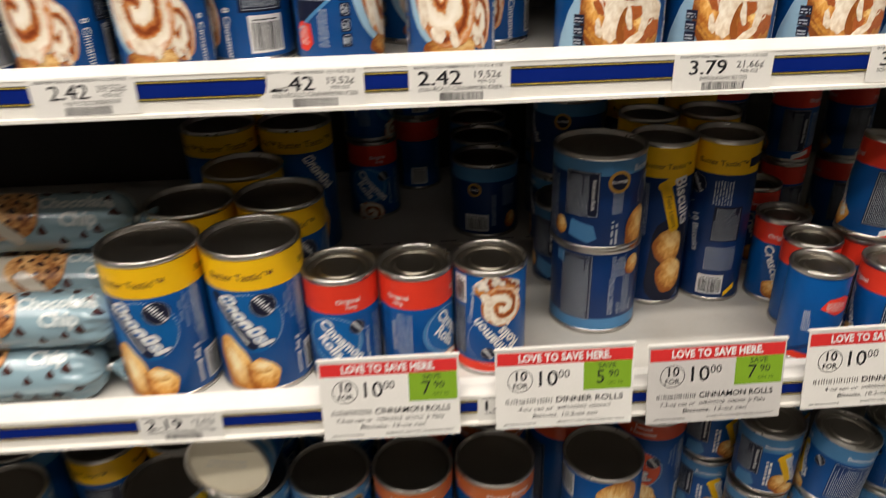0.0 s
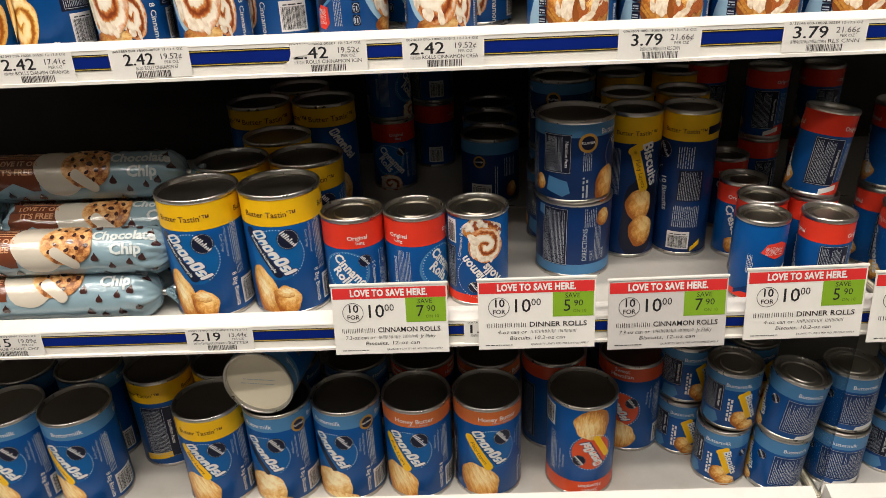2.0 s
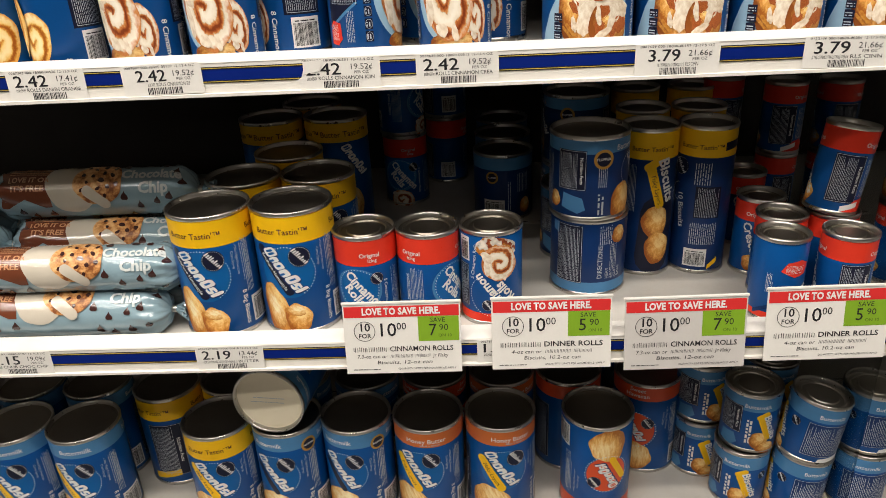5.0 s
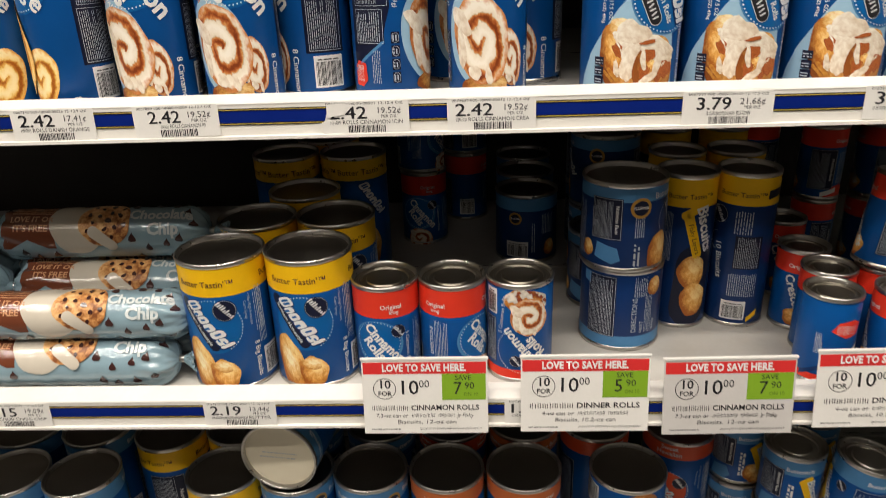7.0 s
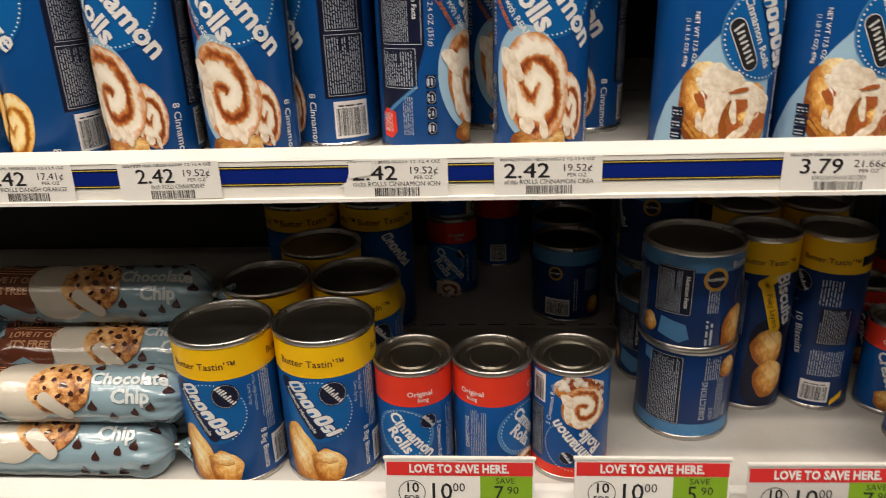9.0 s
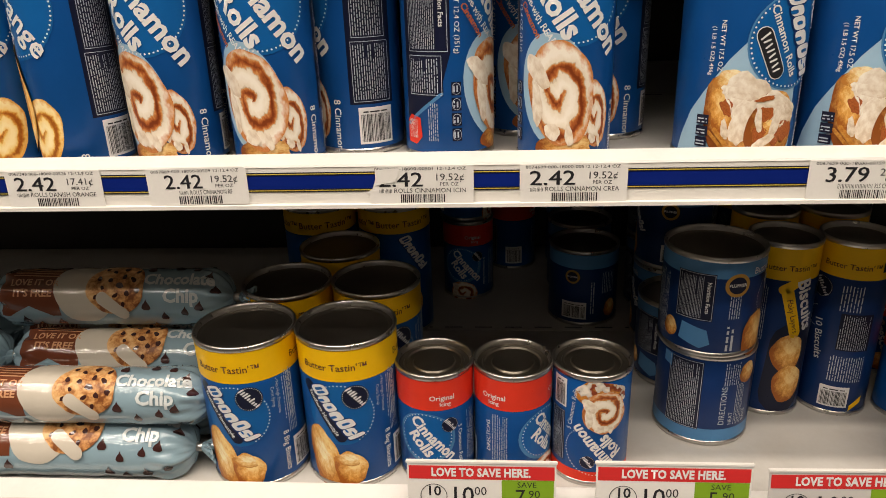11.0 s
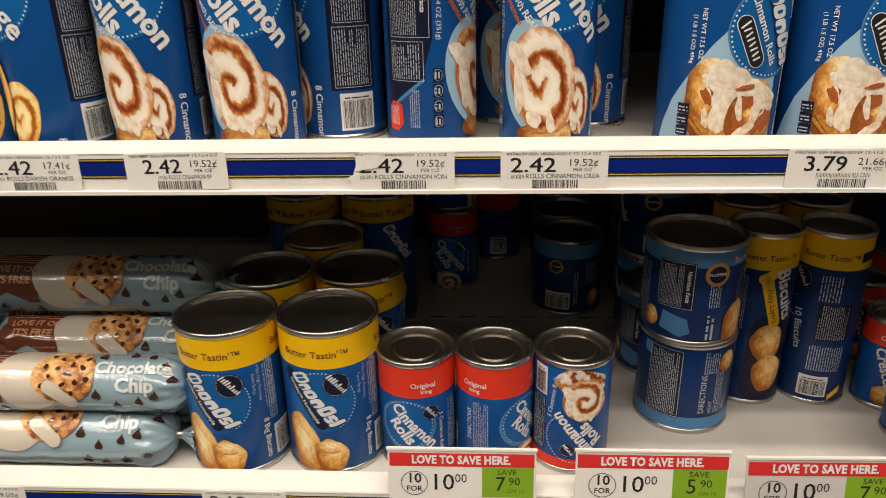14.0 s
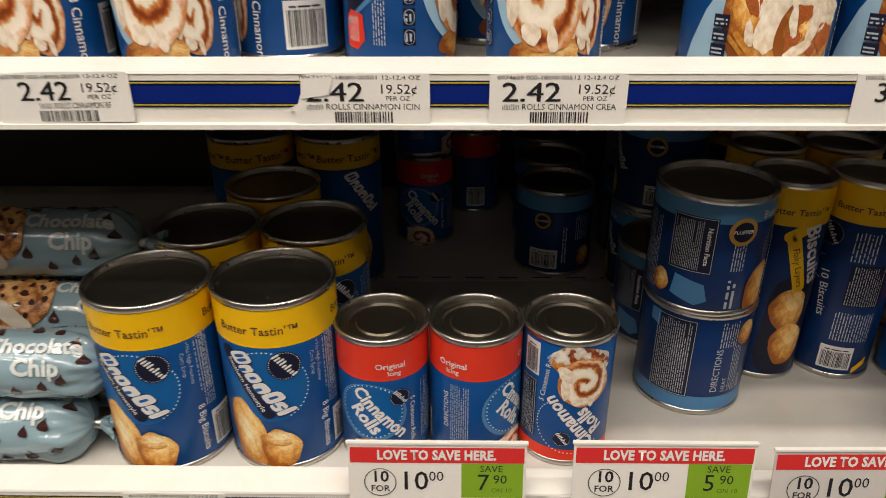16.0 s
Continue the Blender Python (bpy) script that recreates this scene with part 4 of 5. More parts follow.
def short_can():
    """Five-biscuit can."""
    R, H = 0.036, 0.0792
    o = thing("biscuit_can", "short wide blue biscuit can with gold seal", "can", "biscuit cans")
    can_body(o, R, H, DEEP, False)
    w = Wrap(o, R)
    h = 79.2
    stamped(w, h - 16, h - 3.6, SKY, "flavour_band", "pale blue printed band")
    w.text("flavour_text", [("Buttermilk", 7.2, 34, h - 12, dict(weight=0.008))], WHITE, 3)
    seal(w, 6, h - 21, 9)
    panel_facts(w, -36, h - 50, -9, h - 13, 9, 12, None, "Nutrition Facts")
    w.shapes("pale_patch", [[(-32, 12), (-16, 7), (-9, 11), (-12, 22), (-30, 26)]], SKY, 3, "pale blue printed patch")
    w.shapes("small_print", print_bars(2, 32, 11, 56, 3, 5, 0.4, True) + print_bars(2, 6, 9, 26, 2, 8, 0.5, True), GREYTEXT, 3)
    w.picture("biscuit_picture", 28, 16, 14, 18, -8, BISCUIT, 4, "picture of a golden biscuit", 0.06, 4)
    w.shapes("dotted_ring", dots(44, 44, 18, 0.5, 90, 250, 22), WHITE, 3)
    brush_title(w, 44, 46, 30, 11, -60, 4)
    panel_facts(w, -104, 8, -66, 62, 10, 14)
    code_panel(w, 74, 8, 94, 25)
    seal(w, 80, h - 21, 8)
    w.text("directions_text", [("DIRECTIONS", 6.5, -58, 40, dict(degrees=90))], GREYTEXT, 3)
    w.shapes("small_print", print_bars(-55, 10, -44, 62, 4, 9, 0.45, True), GREYTEXT, 3)
    w.picture("biscuit_picture", -40, 18, 6, 8, 0, BISCUIT, 4, "small printed biscuit", 0.06, 9)
    return o


def short_can_back():
    """Five-biscuit can standing upside down, its baking directions to the front."""
    R, H = 0.036, 0.0792
    o = thing("biscuit_can", "short wide blue biscuit can showing baking directions", "can", "biscuit cans")
    can_body(o, R, H, DEEP, False)
    w = Wrap(o, R)
    stamped(w, 3.8, 15, SKY, "flavour_band", "pale blue printed band")
    panel_facts(w, -38, 14, -11, 73, 9, 21)
    w.shapes("pale_patch", [[(-44, 64), (-36, 62), (-36, 73), (-44, 73)]], SKY, 3)
    w.text("directions_text", [("DIRECTIONS", 6.6, 6, 36, dict(degrees=90, squeeze=0.9))], GREYTEXT, 3, "pale upright lettering")
    w.text("heat_text", [("HEAT", 4.6, 13, 24, dict(degrees=90)), ("BAKE", 4.6, 26, 24, dict(degrees=90))], GREYTEXT, 3)
    w.shapes("small_print", print_bars(16, 18, 24, 54, 3, 9, 0.45, True) + print_bars(5, 54, 18, 73, 4, 12, 0.5, True), GREYTEXT, 3)
    w.picture("biscuit_picture", 25, 62, 8, 9, 0, BISCUIT, 4, "small printed biscuit", 0.06, 9)
    w.shapes("navy_edge", [rect(36, 16, 70, 73)], DEEP, 2)
    return o


def rear_can():
    """Short buttermilk can of the rear rows."""
    R, H = 0.0355, 0.0830
    o = thing("biscuit_can", "short blue biscuit can of the rear row, body darkened for shade", "can", "rear biscuit cans")
    # Body colour carries the rear row's shade.
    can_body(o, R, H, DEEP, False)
    w = Wrap(o, R)
    stamped(w, 64, 79, SKY, "flavour_band", "pale blue printed band")
    seal(w, -15, 55, 7.5)
    code_panel(w, -26, 8, 0, 27)
    w.shapes("small_print", print_bars(4, 14, 9, 50, 2, 5, 0.4, True) + print_bars(16, 36, 32, 60, 4, 8, 0.4, True), GREYTEXT, 3)
    w.picture("biscuit_picture", 27, 18, 8, 10, 0, BISCUIT, 4, "small printed biscuit", 0.06, 9)
    return o


def small_roll_can():
    """Five cinnamon rolls."""
    R, H = 0.0280, 0.0915
    o = thing("cinnamon_roll_can", "small blue cinnamon roll can with red band", "can", "cinnamon roll cans")
    can_body(o, R, H, BLUE, True, TINBROWN)
    w = Wrap(o, R)
    h = 91.5
    stamped(w, h - 28, h - 4.0, RED, "flavour_band", "red printed band")
    w.text("flavour_text", [("Original", 5.6, 11, h - 18, dict(weight=0.012)), ("Icing", 4.4, 13, h - 23, dict(weight=0.012))], WHITE, 3)
    w.text("flavour_text", [("Original", 5.6, -42, h - 18, dict(weight=0.012)), ("Icing", 4.4, -42, h - 23, dict(weight=0.012))], WHITE, 3)
    w.shapes("pale_field", [oval(-2, 40, 22, 21)], SKY, 2, "pale blue round field")
    w.shapes("blue_field", [oval(-2, 41, 20, 19.5)], AZURE, 3)
    w.shapes("dotted_ring", dots(-2, 41, 19, 0.5, -40, 320, 44), WHITE, 4)
    w.text("title_text", [("Cinnamon", 12.5, 4, 40, dict(degrees=-50, weight=0.035, squeeze=0.84)), ("Rolls", 13, -5, 35, dict(degrees=-50, weight=0.035, squeeze=0.9))], WHITE, 5, "white slanted title lettering")
    maker_badge(w, 16, 51, 6, 5)
    w.roll_art(0, 8, 15, 13, 0, 5, 3)
    w.text("count_text", [("5 Cinnamon Rolls", 4.6, 24, 32, dict(degrees=-90))], WHITE, 4)
    w.text("directions_text", [("DIRECTIONS", 4.6, -46, 40, dict(degrees=90))], WHITE, 4)
    w.shapes("small_print", print_bars(-43, 18, -31, 60, 5, 9, 0.42, True), GREYTEXT, 3)
    w.shapes("small_print", print_bars(31, 14, 42, 58, 4, 19, 0.42, True), GREYTEXT, 3)
    panel_facts(w, 52, 6, 82, 55, 9, 3)
    code_panel(w, -82, 8, -62, 30)
    return o


def upside_roll_can():
    """The same product standing on its lid, seen from its picture side."""
    R, H = 0.0280, 0.0915
    o = thing("cinnamon_roll_can", "small cinnamon roll can standing upside down", "can", "cinnamon roll cans")
    can_body(o, R, H, BLUE, True, TINBROWN)
    w = Wrap(o, R)
    stamped(w, 4.0, 12.5, RED, "flavour_band", "red printed band")
    w.picture("roll_picture", 5, 76, 19, 11, -6, ICED, 2, "picture of iced rolls behind", 0.1, 13)
    w.roll_art(8, 62, 16, 17, 10, 4, 12, hand=-1)
    w.text("title_text", [("Cinnamon", 12.5, 1, 33, dict(degrees=128, weight=0.035, squeeze=0.85)), ("Rolls", 12.5, 13, 34, dict(degrees=128, weight=0.035, squeeze=0.9))], WHITE, 4, "white slanted title lettering")
    maker_badge(w, -3, 21, 5.4, 5)
    w.text("count_text", [("5 Cinnamon Rolls", 4.8, -15, 63, dict(degrees=83))], WHITE, 4)
    code_panel(w, -32, 62, -20, 85)
    panel_facts(w, -34, 17, -21, 59, 5, 3)
    w.shapes("dotted_ring", dots(2, 31, 21, 0.5, 130, 320, 30), WHITE, 3)
    return o


def tall_can():
    """Ten flaky biscuits in a slim tube."""
    R, H = 0.0270, 0.1510
    o = thing("biscuit_can", "tall slim blue biscuit can with yellow band", "can", "tall biscuit cans")
    can_body(o, R, H, DEEP, False)
    w = Wrap(o, R)
    h = 151
    stamped(w, h - 30, h - 3.8, YELLOW, "flavour_band", "yellow printed band")
    for x in (-6, 50):
        w.text("flavour_text", [("Butter Tastin'™", 6.4, x, h - 20, dict(weight=0.006))], BROWN, 3)
    w.shapes("navy_tab", [[(72, h - 24), (92, h - 22), (92, h - 14), (72, h - 16)]], NAVY, 3)
    w.text("title_text", [("Biscuits", 15, 9, 100, dict(degrees=-76, weight=0.03))], WHITE, 4, "white slanted title lettering")
    w.shapes("yellow_ribbon", [capsule(-2, 94, 46, 9, -74), capsule(-5, 117, 20, 8, 35)], YELLOW, 3, "yellow slanted ribbon")
    w.text("ribbon_text", [("Flaky Layers", 6.2, -1, 91, dict(degrees=-74))], BROWN, 5)
    w.shapes("navy_field", [capsule(2, 44, 84, 36, 86)], NAVY, 2, "dark field behind the biscuits")
    for k, (x, y) in enumerate(((0, 58), (4, 30))):
        w.picture("biscuit_picture", x, y, 13, 17, 0, BISCUIT, 3 + k, "picture of a golden biscuit", 0.06, k)
    maker_badge(w, 30, 110, 9)
    w.shapes("dotted_ring", dots(30, 84, 9, 0.5, 100, 260, 18), WHITE, 3)
    w.text("count_text", [("10 Biscuits", 8.5, 34, 66, dict(degrees=-83, weight=0.01))], WHITE, 4)
    w.shapes("small_print", print_bars(46, 94, 62, 116, 4, 3, 0.42, True), GREYTEXT, 3)
    w.shapes("grid_box", [rect(48, 60, 72, 92)], NAVY, 2)
    w.shapes("small_print", print_bars(49, 61, 71, 91, 8, 31, 0.5, True), GREYTEXT, 3)
    w.shapes("small_print", print_bars(46, 32, 72, 55, 8, 37, 0.5, True), GREYTEXT, 3)
    code_panel(w, 42, 8, 64, 27)
    w.shapes("yellow_patch", [[(66, 5), (76, 12), (76, 18), (66, 10)]], YELLOW, 3)
    w.shapes("small_print", print_bars(-30, 68, -20, 116, 4, 41, 0.4, True), GREYTEXT, 3)
    panel_facts(w, -70, 20, -36, 112, 9, 17)
    return o


def crescent_can(plain=False):
    R, H = 0.022, 0.080
    o = thing("crescent_roll_can", "small slim blue crescent can with red band" if not plain else "small slim blue can standing upside down with red sticker", "can", "crescent roll cans")
    can_body(o, R, H, BLUE, True, TINBROWN)
    w = Wrap(o, R)
    h = 80
    if plain:
        w.shapes("sticker", [[(-7, 51), (-2, 59), (10, 61), (18, 57), (16, 47), (5, 45)]], RED, 3, "red cut-out sticker print")
        w.shapes("small_print", print_bars(-3, 49, 13, 57, 4, 3), WHITE, 4)
        w.shapes("white_mark", print_bars(-17, 30, -11, 48, 3, 8, 0.6, True), WHITE, 3)
        w.shapes("stripe", [[(-26, 6), (26, 38), (26, 42), (-26, 10)]], DEEP, 3)
        w.shapes("stripe_tip", [[(8, 26), (20, 34), (20, 38), (8, 31)]], WHITE, 4)
        stamped(w, 4, 10, RED, "flavour_band", "red printed band")
        return o
    stamped(w, h - 23, h - 4.0, RED, "flavour_band", "red printed band")
    w.text("flavour_text", [("Original", 5.4, 14, h - 16, dict(weight=0.01))], WHITE, 3)
    w.text("flavour_text", [("Original", 5.4, -40, h - 16, dict(weight=0.01))], WHITE, 3)
    panel_facts(w, -16, 12, 10, h - 25, 8, 23, None, "Nutrition Facts")
    w.shapes("small_print", print_bars(13, 18, 30, h - 28, 5, 27, 0.4, True), GREYTEXT, 3)
    w.shapes("stripe_tip", [[(-2, 4), (14, 9), (14, 14), (-2, 9)]], WHITE, 5)
    w.shapes("sticker", [[(0, 4), (24, 4), (26, 12), (20, 17), (10, 15)]], RED, 4, "red cut-out sticker print")
    w.text("title_text", [("Crescents", 11, -40, 34, dict(degrees=-70, weight=0.03))], WHITE, 4, "white slanted title lettering")
    w.picture("roll_picture", -38, 14, 10, 9, 20, BISCUIT, 3, "picture of a golden crescent roll", 0.12, 3)
    return o


def little_can():
    """Small buttermilk biscuits."""
    R, H = 0.0275, 0.070
    o = thing("biscuit_can", "small blue biscuit can with pale blue band", "can", "small biscuit cans")
    can_body(o, R, H, BLUE, True)
    w = Wrap(o, R)
    h = 70
    stamped(w, h - 20, h - 4.0, SKY, "flavour_band", "pale blue printed band")
    w.text("flavour_text", [("Buttermilk", 6.0, -8, h - 14, dict(weight=0.008)), ("Buttermilk", 6.0, 52, h - 14, dict(weight=0.008))], WHITE, 3)
    w.text("title_text", [("Biscuits", 10.5, 7, 31, dict(degrees=-70, weight=0.03))], WHITE, 5, "white slanted title lettering")
    w.shapes("yellow_ribbon", [capsule(1, 30, 30, 6.5, -68), capsule(-2, 46, 14, 6, 30)], YELLOW, 4, "yellow slanted ribbon")
    w.picture("biscuit_picture", -4, 16, 9, 10, 0, BISCUIT, 4, "picture of golden biscuits", 0.06, 3)
    w.picture("biscuit_picture", 4, 7, 10, 7, 0, BISCUIT, 5, "picture of golden biscuits", 0.06, 5)
    w.shapes("white_mark", print_bars(-17, 12, -11, 40, 2, 8, 0.7, True), WHITE, 3)
    panel_facts(w, -46, h - 48, -22, h - 15, 8, 33, None, "Nutrition Facts")
    w.shapes("pale_patch", [[(-44, 5), (-30, 4), (-24, 10), (-28, 20), (-42, 18)]], SKY, 3)
    maker_badge(w, 20, 42, 5)
    panel_facts(w, 32, 10, 78, h - 22, 15, 43, DEEP)
    w.shapes("pale_patch", [[(48, 3), (76, 6), (78, 12), (50, 8)]], WHITE, 4)
    return o


def tall_roll_can(kind):
    """Eight-roll cans of the upper shelf."""
    R, H = 0.0288, 0.185
    labels = {"cinnamon": "tall blue can picturing an iced cinnamon roll", "orange": "tall blue can picturing orange danish rolls", "pale": "tall blue can picturing a cream-topped roll"}
    o = thing("cinnamon_roll_can", labels[kind], "can", "tall roll cans")
    can_body(o, R, H, BLUE, False)
    w = Wrap(o, R)
    w.shapes("blue_field", [oval(5, 100, 30, 31)], AZURE, 2, "lighter blue round field")
    w.shapes("dotted_ring", dots(5, 100, 28.5, 0.6, 0, 355, 66), WHITE, 3)
    if kind == "orange":
        w.text("title_text", [("Orange", 19, 8, 97, dict(degrees=-56, weight=0.018)), ("Rolls", 17, -8, 94, dict(degrees=-56, weight=0.018))], WHITE, 5, "white slanted title lettering")
        w.roll_art(11, 26, 15, 21, -10, 2, 6, hand=1, glazed=True)
        w.roll_art(-13, 46, 19, 35, 12, 10, 3, hand=-1, glazed=True)
    else:
        w.shapes("pale_field", [oval(-6.5, 44, 22.5, 34, 10, 36)], PALE, 3, "pale blue swoosh behind the roll")
        w.text("title_text", [("Cinnamon", 18, 10, 97, dict(degrees=-56, weight=0.035)), ("Rolls", 18, -6, 90, dict(degrees=-56, weight=0.035))], WHITE, 5, "white slanted title lettering")
        w.text("real_text", [("Made with REAL", 5.6, -18, 87, dict(degrees=-56, weight=0.01))], WHITE, 5)
        w.text("real_text", [("Cinnamon", 5.6, -23, 84, dict(degrees=-56, weight=0.02))], ORANGE, 5)
        w.roll_art(19, 30, 10, 20, 6, 3, 4, hand=1)
        if kind == "cinnamon":
            w.roll_art(-3, 43, 20, 31, 12, 7, 3, hand=-1)
        else:
            w.roll_art(-3, 43, 20, 31, 8, 7, 15, hand=1)
        w.picture("roll_picture", 0, 11, 17, 9, 0, BREAD, 4, "picture of dough below", 0.1, 5)
    if kind != "orange":
        w.text("count_text", [("8 Cinnamon Rolls", 6.8, 35, 12, dict(degrees=-90, weight=0.01))], WHITE, 4)
    else:
        w.text("count_text", [("8", 6.8, 35, 10, dict(degrees=-90, weight=0.01))], WHITE, 4)
    maker_badge(w, -2, 140, 12)
    w.shapes("panel_field", [rect(44, 33, 74, 122), [(-70, 22), (-44, 42), (-37, 66), (-37, 123), (-70, 123)]], NAVY, 1, "navy back panel of the label")
    panel_facts(w, 47, 74, 70, 120, 7, 5)
    panel_facts(w, 46, 34, 72, 73, 8, 6)
    code_panel(w, 49, 7, 72, 31)
    panel_facts(w, -66, 66, -38, 122, 8, 8, None, "Nutrition Facts")
    panel_facts(w, -66, 40, -42, 65, 7, 9)
    w.shapes("curve_line", [[(-70, 22), (-44, 42), (-42, 42), (-42, 41), (-69, 20)]], SKY, 3)
    w.text("weight_text", [("NET WT 12.4 OZ (351g)", 4.4, -33, 88, dict(degrees=-90))], WHITE, 3)
    w.shapes("sticker", [[(-70, 10), (-62, 9), (-57, 14), (-58, 26), (-66, 28), (-70, 24)]], RED, 3, "small red printed patch")
    w.shapes("fine_print", print_bars(-68, 13, -60, 25, 4, 6, 0.4, True), PAPER, 4)
    w.shapes("small_print", print_bars(-52, 12, -45, 36, 3, 21, 0.4, True), GREYTEXT, 3)
    for k in range(4):
        w.shapes("value_box", [rect(-37, 12 + 9.5 * k, -31, 20 + 9.5 * k)], NAVY, 3)
        w.shapes("value_frame", [capsule(-34, 16 + 9.5 * k, 7.2, 5.2, 90)], GREYTEXT, 4)
        w.shapes("value_core", [capsule(-34, 16 + 9.5 * k, 6.6, 4.6, 90)], NAVY, 5)
        w.shapes("small_print", print_bars(-36, 14 + 9.5 * k, -32, 18 + 9.5 * k, 2, k, 0.5, True), GREYTEXT, 6)
    return o


def wide_roll_can():
    """Five large flaky rolls."""
    R, H = 0.0352, 0.170
    o = thing("cinnamon_roll_can", "wide blue can picturing icing-drenched cinnamon rolls", "can", "wide roll cans")
    can_body(o, R, H, BLUE, False)
    w = Wrap(o, R)
    w.shapes("pale_field", [[(-41, 4), (-38, 14), (-31, 30), (-23, 42), (-10, 61), (-2, 70), (6, 74), (30, 60), (34, 4)]], PALE, 2, "pale blue swoosh")
    w.shapes("blue_field", [oval(25, 70, 27, 27, 0, 40)], SKY, 3, "mid blue round field")
    w.shapes("blue_core", [oval(25, 70, 26, 26, 0, 40)], AZURE, 4)
    w.shapes("dotted_ring", dots(25, 70, 25, 0.6, 0, 355, 56), WHITE, 5)
    brush_title(w, 30, 74, 52, 15, -68, 6)
    w.text("title_text", [("Cinnamon Rolls", 6.6, 18.5, 70, dict(degrees=-66, weight=0.02))], WHITE, 6, "white slanted title lettering")
    w.text("real_text", [("Flaky", 8, 43, 82, dict(degrees=-66, weight=0.015))], WHITE, 6)
    w.shapes("lozenge_edge", [capsule(11, 64, 31, 9.4, -66)], WHITE, 6)
    w.shapes("brand_lozenge", [capsule(11, 64, 30, 8.4, -66)], INK, 7, "black brand lozenge with a white edge")
    bars = [capsule(11 + (k - 3.5) * 2.9 * math.cos(radians(-66)), 64 + (k - 3.5) * 2.9 * math.sin(radians(-66)), 4.6 if k else 6.4, 1.1, 24 if k % 2 else 40, 3) for k in range(8)]
    w.shapes("lozenge_bar", bars, WHITE, 8)
    w.iced_art(5)
    w.text("weight_text", [("NET WT 17.5 OZ", 3.7, -15, 68, dict(degrees=-90, weight=0.01)), ("(1 LB 1.5 OZ) 496g", 3.4, -20, 65, dict(degrees=-90, weight=0.01))], WHITE, 5)
    for k in range(3):
        w.shapes("value_box", [rect(-25, 10 + 6.6 * k, -18, 15.6 + 6.6 * k)], NAVY, 12)
        w.shapes("small_print", print_bars(-24.3, 11 + 6.6 * k, -18.7, 14.8 + 6.6 * k, 2, k, 0.4), GREYTEXT, 13)
    w.text("count_text", [("5 Cinnamon Rolls", 7.2, 42, 34, dict(degrees=-90, weight=0.01))], WHITE, 4)
    panel_facts(w, 54, 10, 92, 110, 9, 5)
    return o


# ---- setting the cans out ----
PROTO = {}


def set_can(key, make, x, y, z, turn=0.0, inverted=False, lean=(0.0, 0.0), height=0.0):
    """One more can of that make at x, y on the level z; turn in degrees about its own axis."""
    m = Matrix.Translation((x, y, z)) @ pose(0, 0, 0, lean[0], lean[1], 0)
    if inverted:
        m = m @ Matrix.Translation((0, 0, height)) @ pose(0, 0, 0, 0, 180, 0)
    m = m @ pose(0, 0, 0, 0, 0, turn)
    if key not in PROTO:
        PROTO[key] = make()
        PROTO[key].matrix_basis = m
        return PROTO[key]
    return copy_thing(PROTO[key], m)


def G(fl):
    return lambda: big_can(fl)


# middle shelf: butter biscuit cans
for x, y, turn in ((-0.1160, 0.0485, -4), (-0.0430, 0.0520, -2), (-0.1060, 0.1260, 35), (-0.0330, 0.1310, 20), (-0.0780, 0.2050, 60)):
    set_can("butter", G("butter"), x, y, MID, turn)


def taller_butter():
    o = thing("biscuit_can", "tall butter biscuit can in the dark rear row", "can", "biscuit cans")
    R, H = 0.036, 0.138
    can_body(o, R, H, BLUE, False)
    w = Wrap(o, R)
    stamped(w, 112, 134, YELLOW, "flavour_band", "printed flavour band")
    w.text("flavour_text", [("Butter Tastin'™", 9.0, 16, 121, dict(weight=0.006))], BROWN, 3)
    w.text("flavour_text", [("Butter Tastin'™", 9.0, -44, 121, dict(weight=0.006))], BROWN, 3)
    brush_title(w, 24, 90, 44, 13, -58, 5, BLUE)
    w.picture("biscuit_picture", 18, 34, 13, 26, 0, BISCUIT, 4, "picture of golden biscuits", 0.08, 8)
    return o


for x, y, turn in ((-0.1130, 0.2790, 0), (-0.0375, 0.2800, 0), (-0.078, 0.350, 10)):
    set_can("tallbutter", taller_butter, x, y, MID, turn)
# small cinnamon roll cans
for x, y, turn in ((0.0200, 0.0490, -8), (0.0767, 0.0490, 56), (0.0340, 0.3620, -10)):
    set_can("smallroll", small_roll_can, x, y, MID, turn)
for x, y, turn in ((0.0320, 0.3640, 70), (0.0860, 0.4450, 160)):
    set_can("smallroll", small_roll_can, x, y, MID + 0.0918, turn)
set_can("smallroll", small_roll_can, 0.0860, 0.4450, MID, 150)
set_can("uproll", upside_roll_can, 0.1333, 0.0500, MID, -3)
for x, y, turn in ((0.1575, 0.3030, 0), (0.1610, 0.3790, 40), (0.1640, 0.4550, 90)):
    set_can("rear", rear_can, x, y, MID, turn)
# short wide cans, two high
SH = 0.0795
for x, y, z, turn in ((0.2300, 0.1070, 0, 0), (0.2272, 0.1040, 1, 2), (0.2280, 0.1850, 0, -22), (0.2380, 0.2620, 0, -150), (0.2380, 0.2620, 1, -150),
                      (0.2440, 0.3380, 0, 50), (0.2440, 0.3380, 1, 70)):
    if (x, z) == (0.2300, 0):
        set_can("short_back", short_can_back, x, y, MID, 0)
    else:
        set_can("short", short_can, x, y, MID + SH * z, turn)
# tall slim cans
for x, y, turn in ((0.2915, 0.1395, 8), (0.3464, 0.1395, -132), (0.2990, 0.2060, 20), (0.3570, 0.2070, 30), (0.3130, 0.3050, 0), (0.3780, 0.3050, 10)):
    set_can("tall", tall_can, x, y, MID, turn)
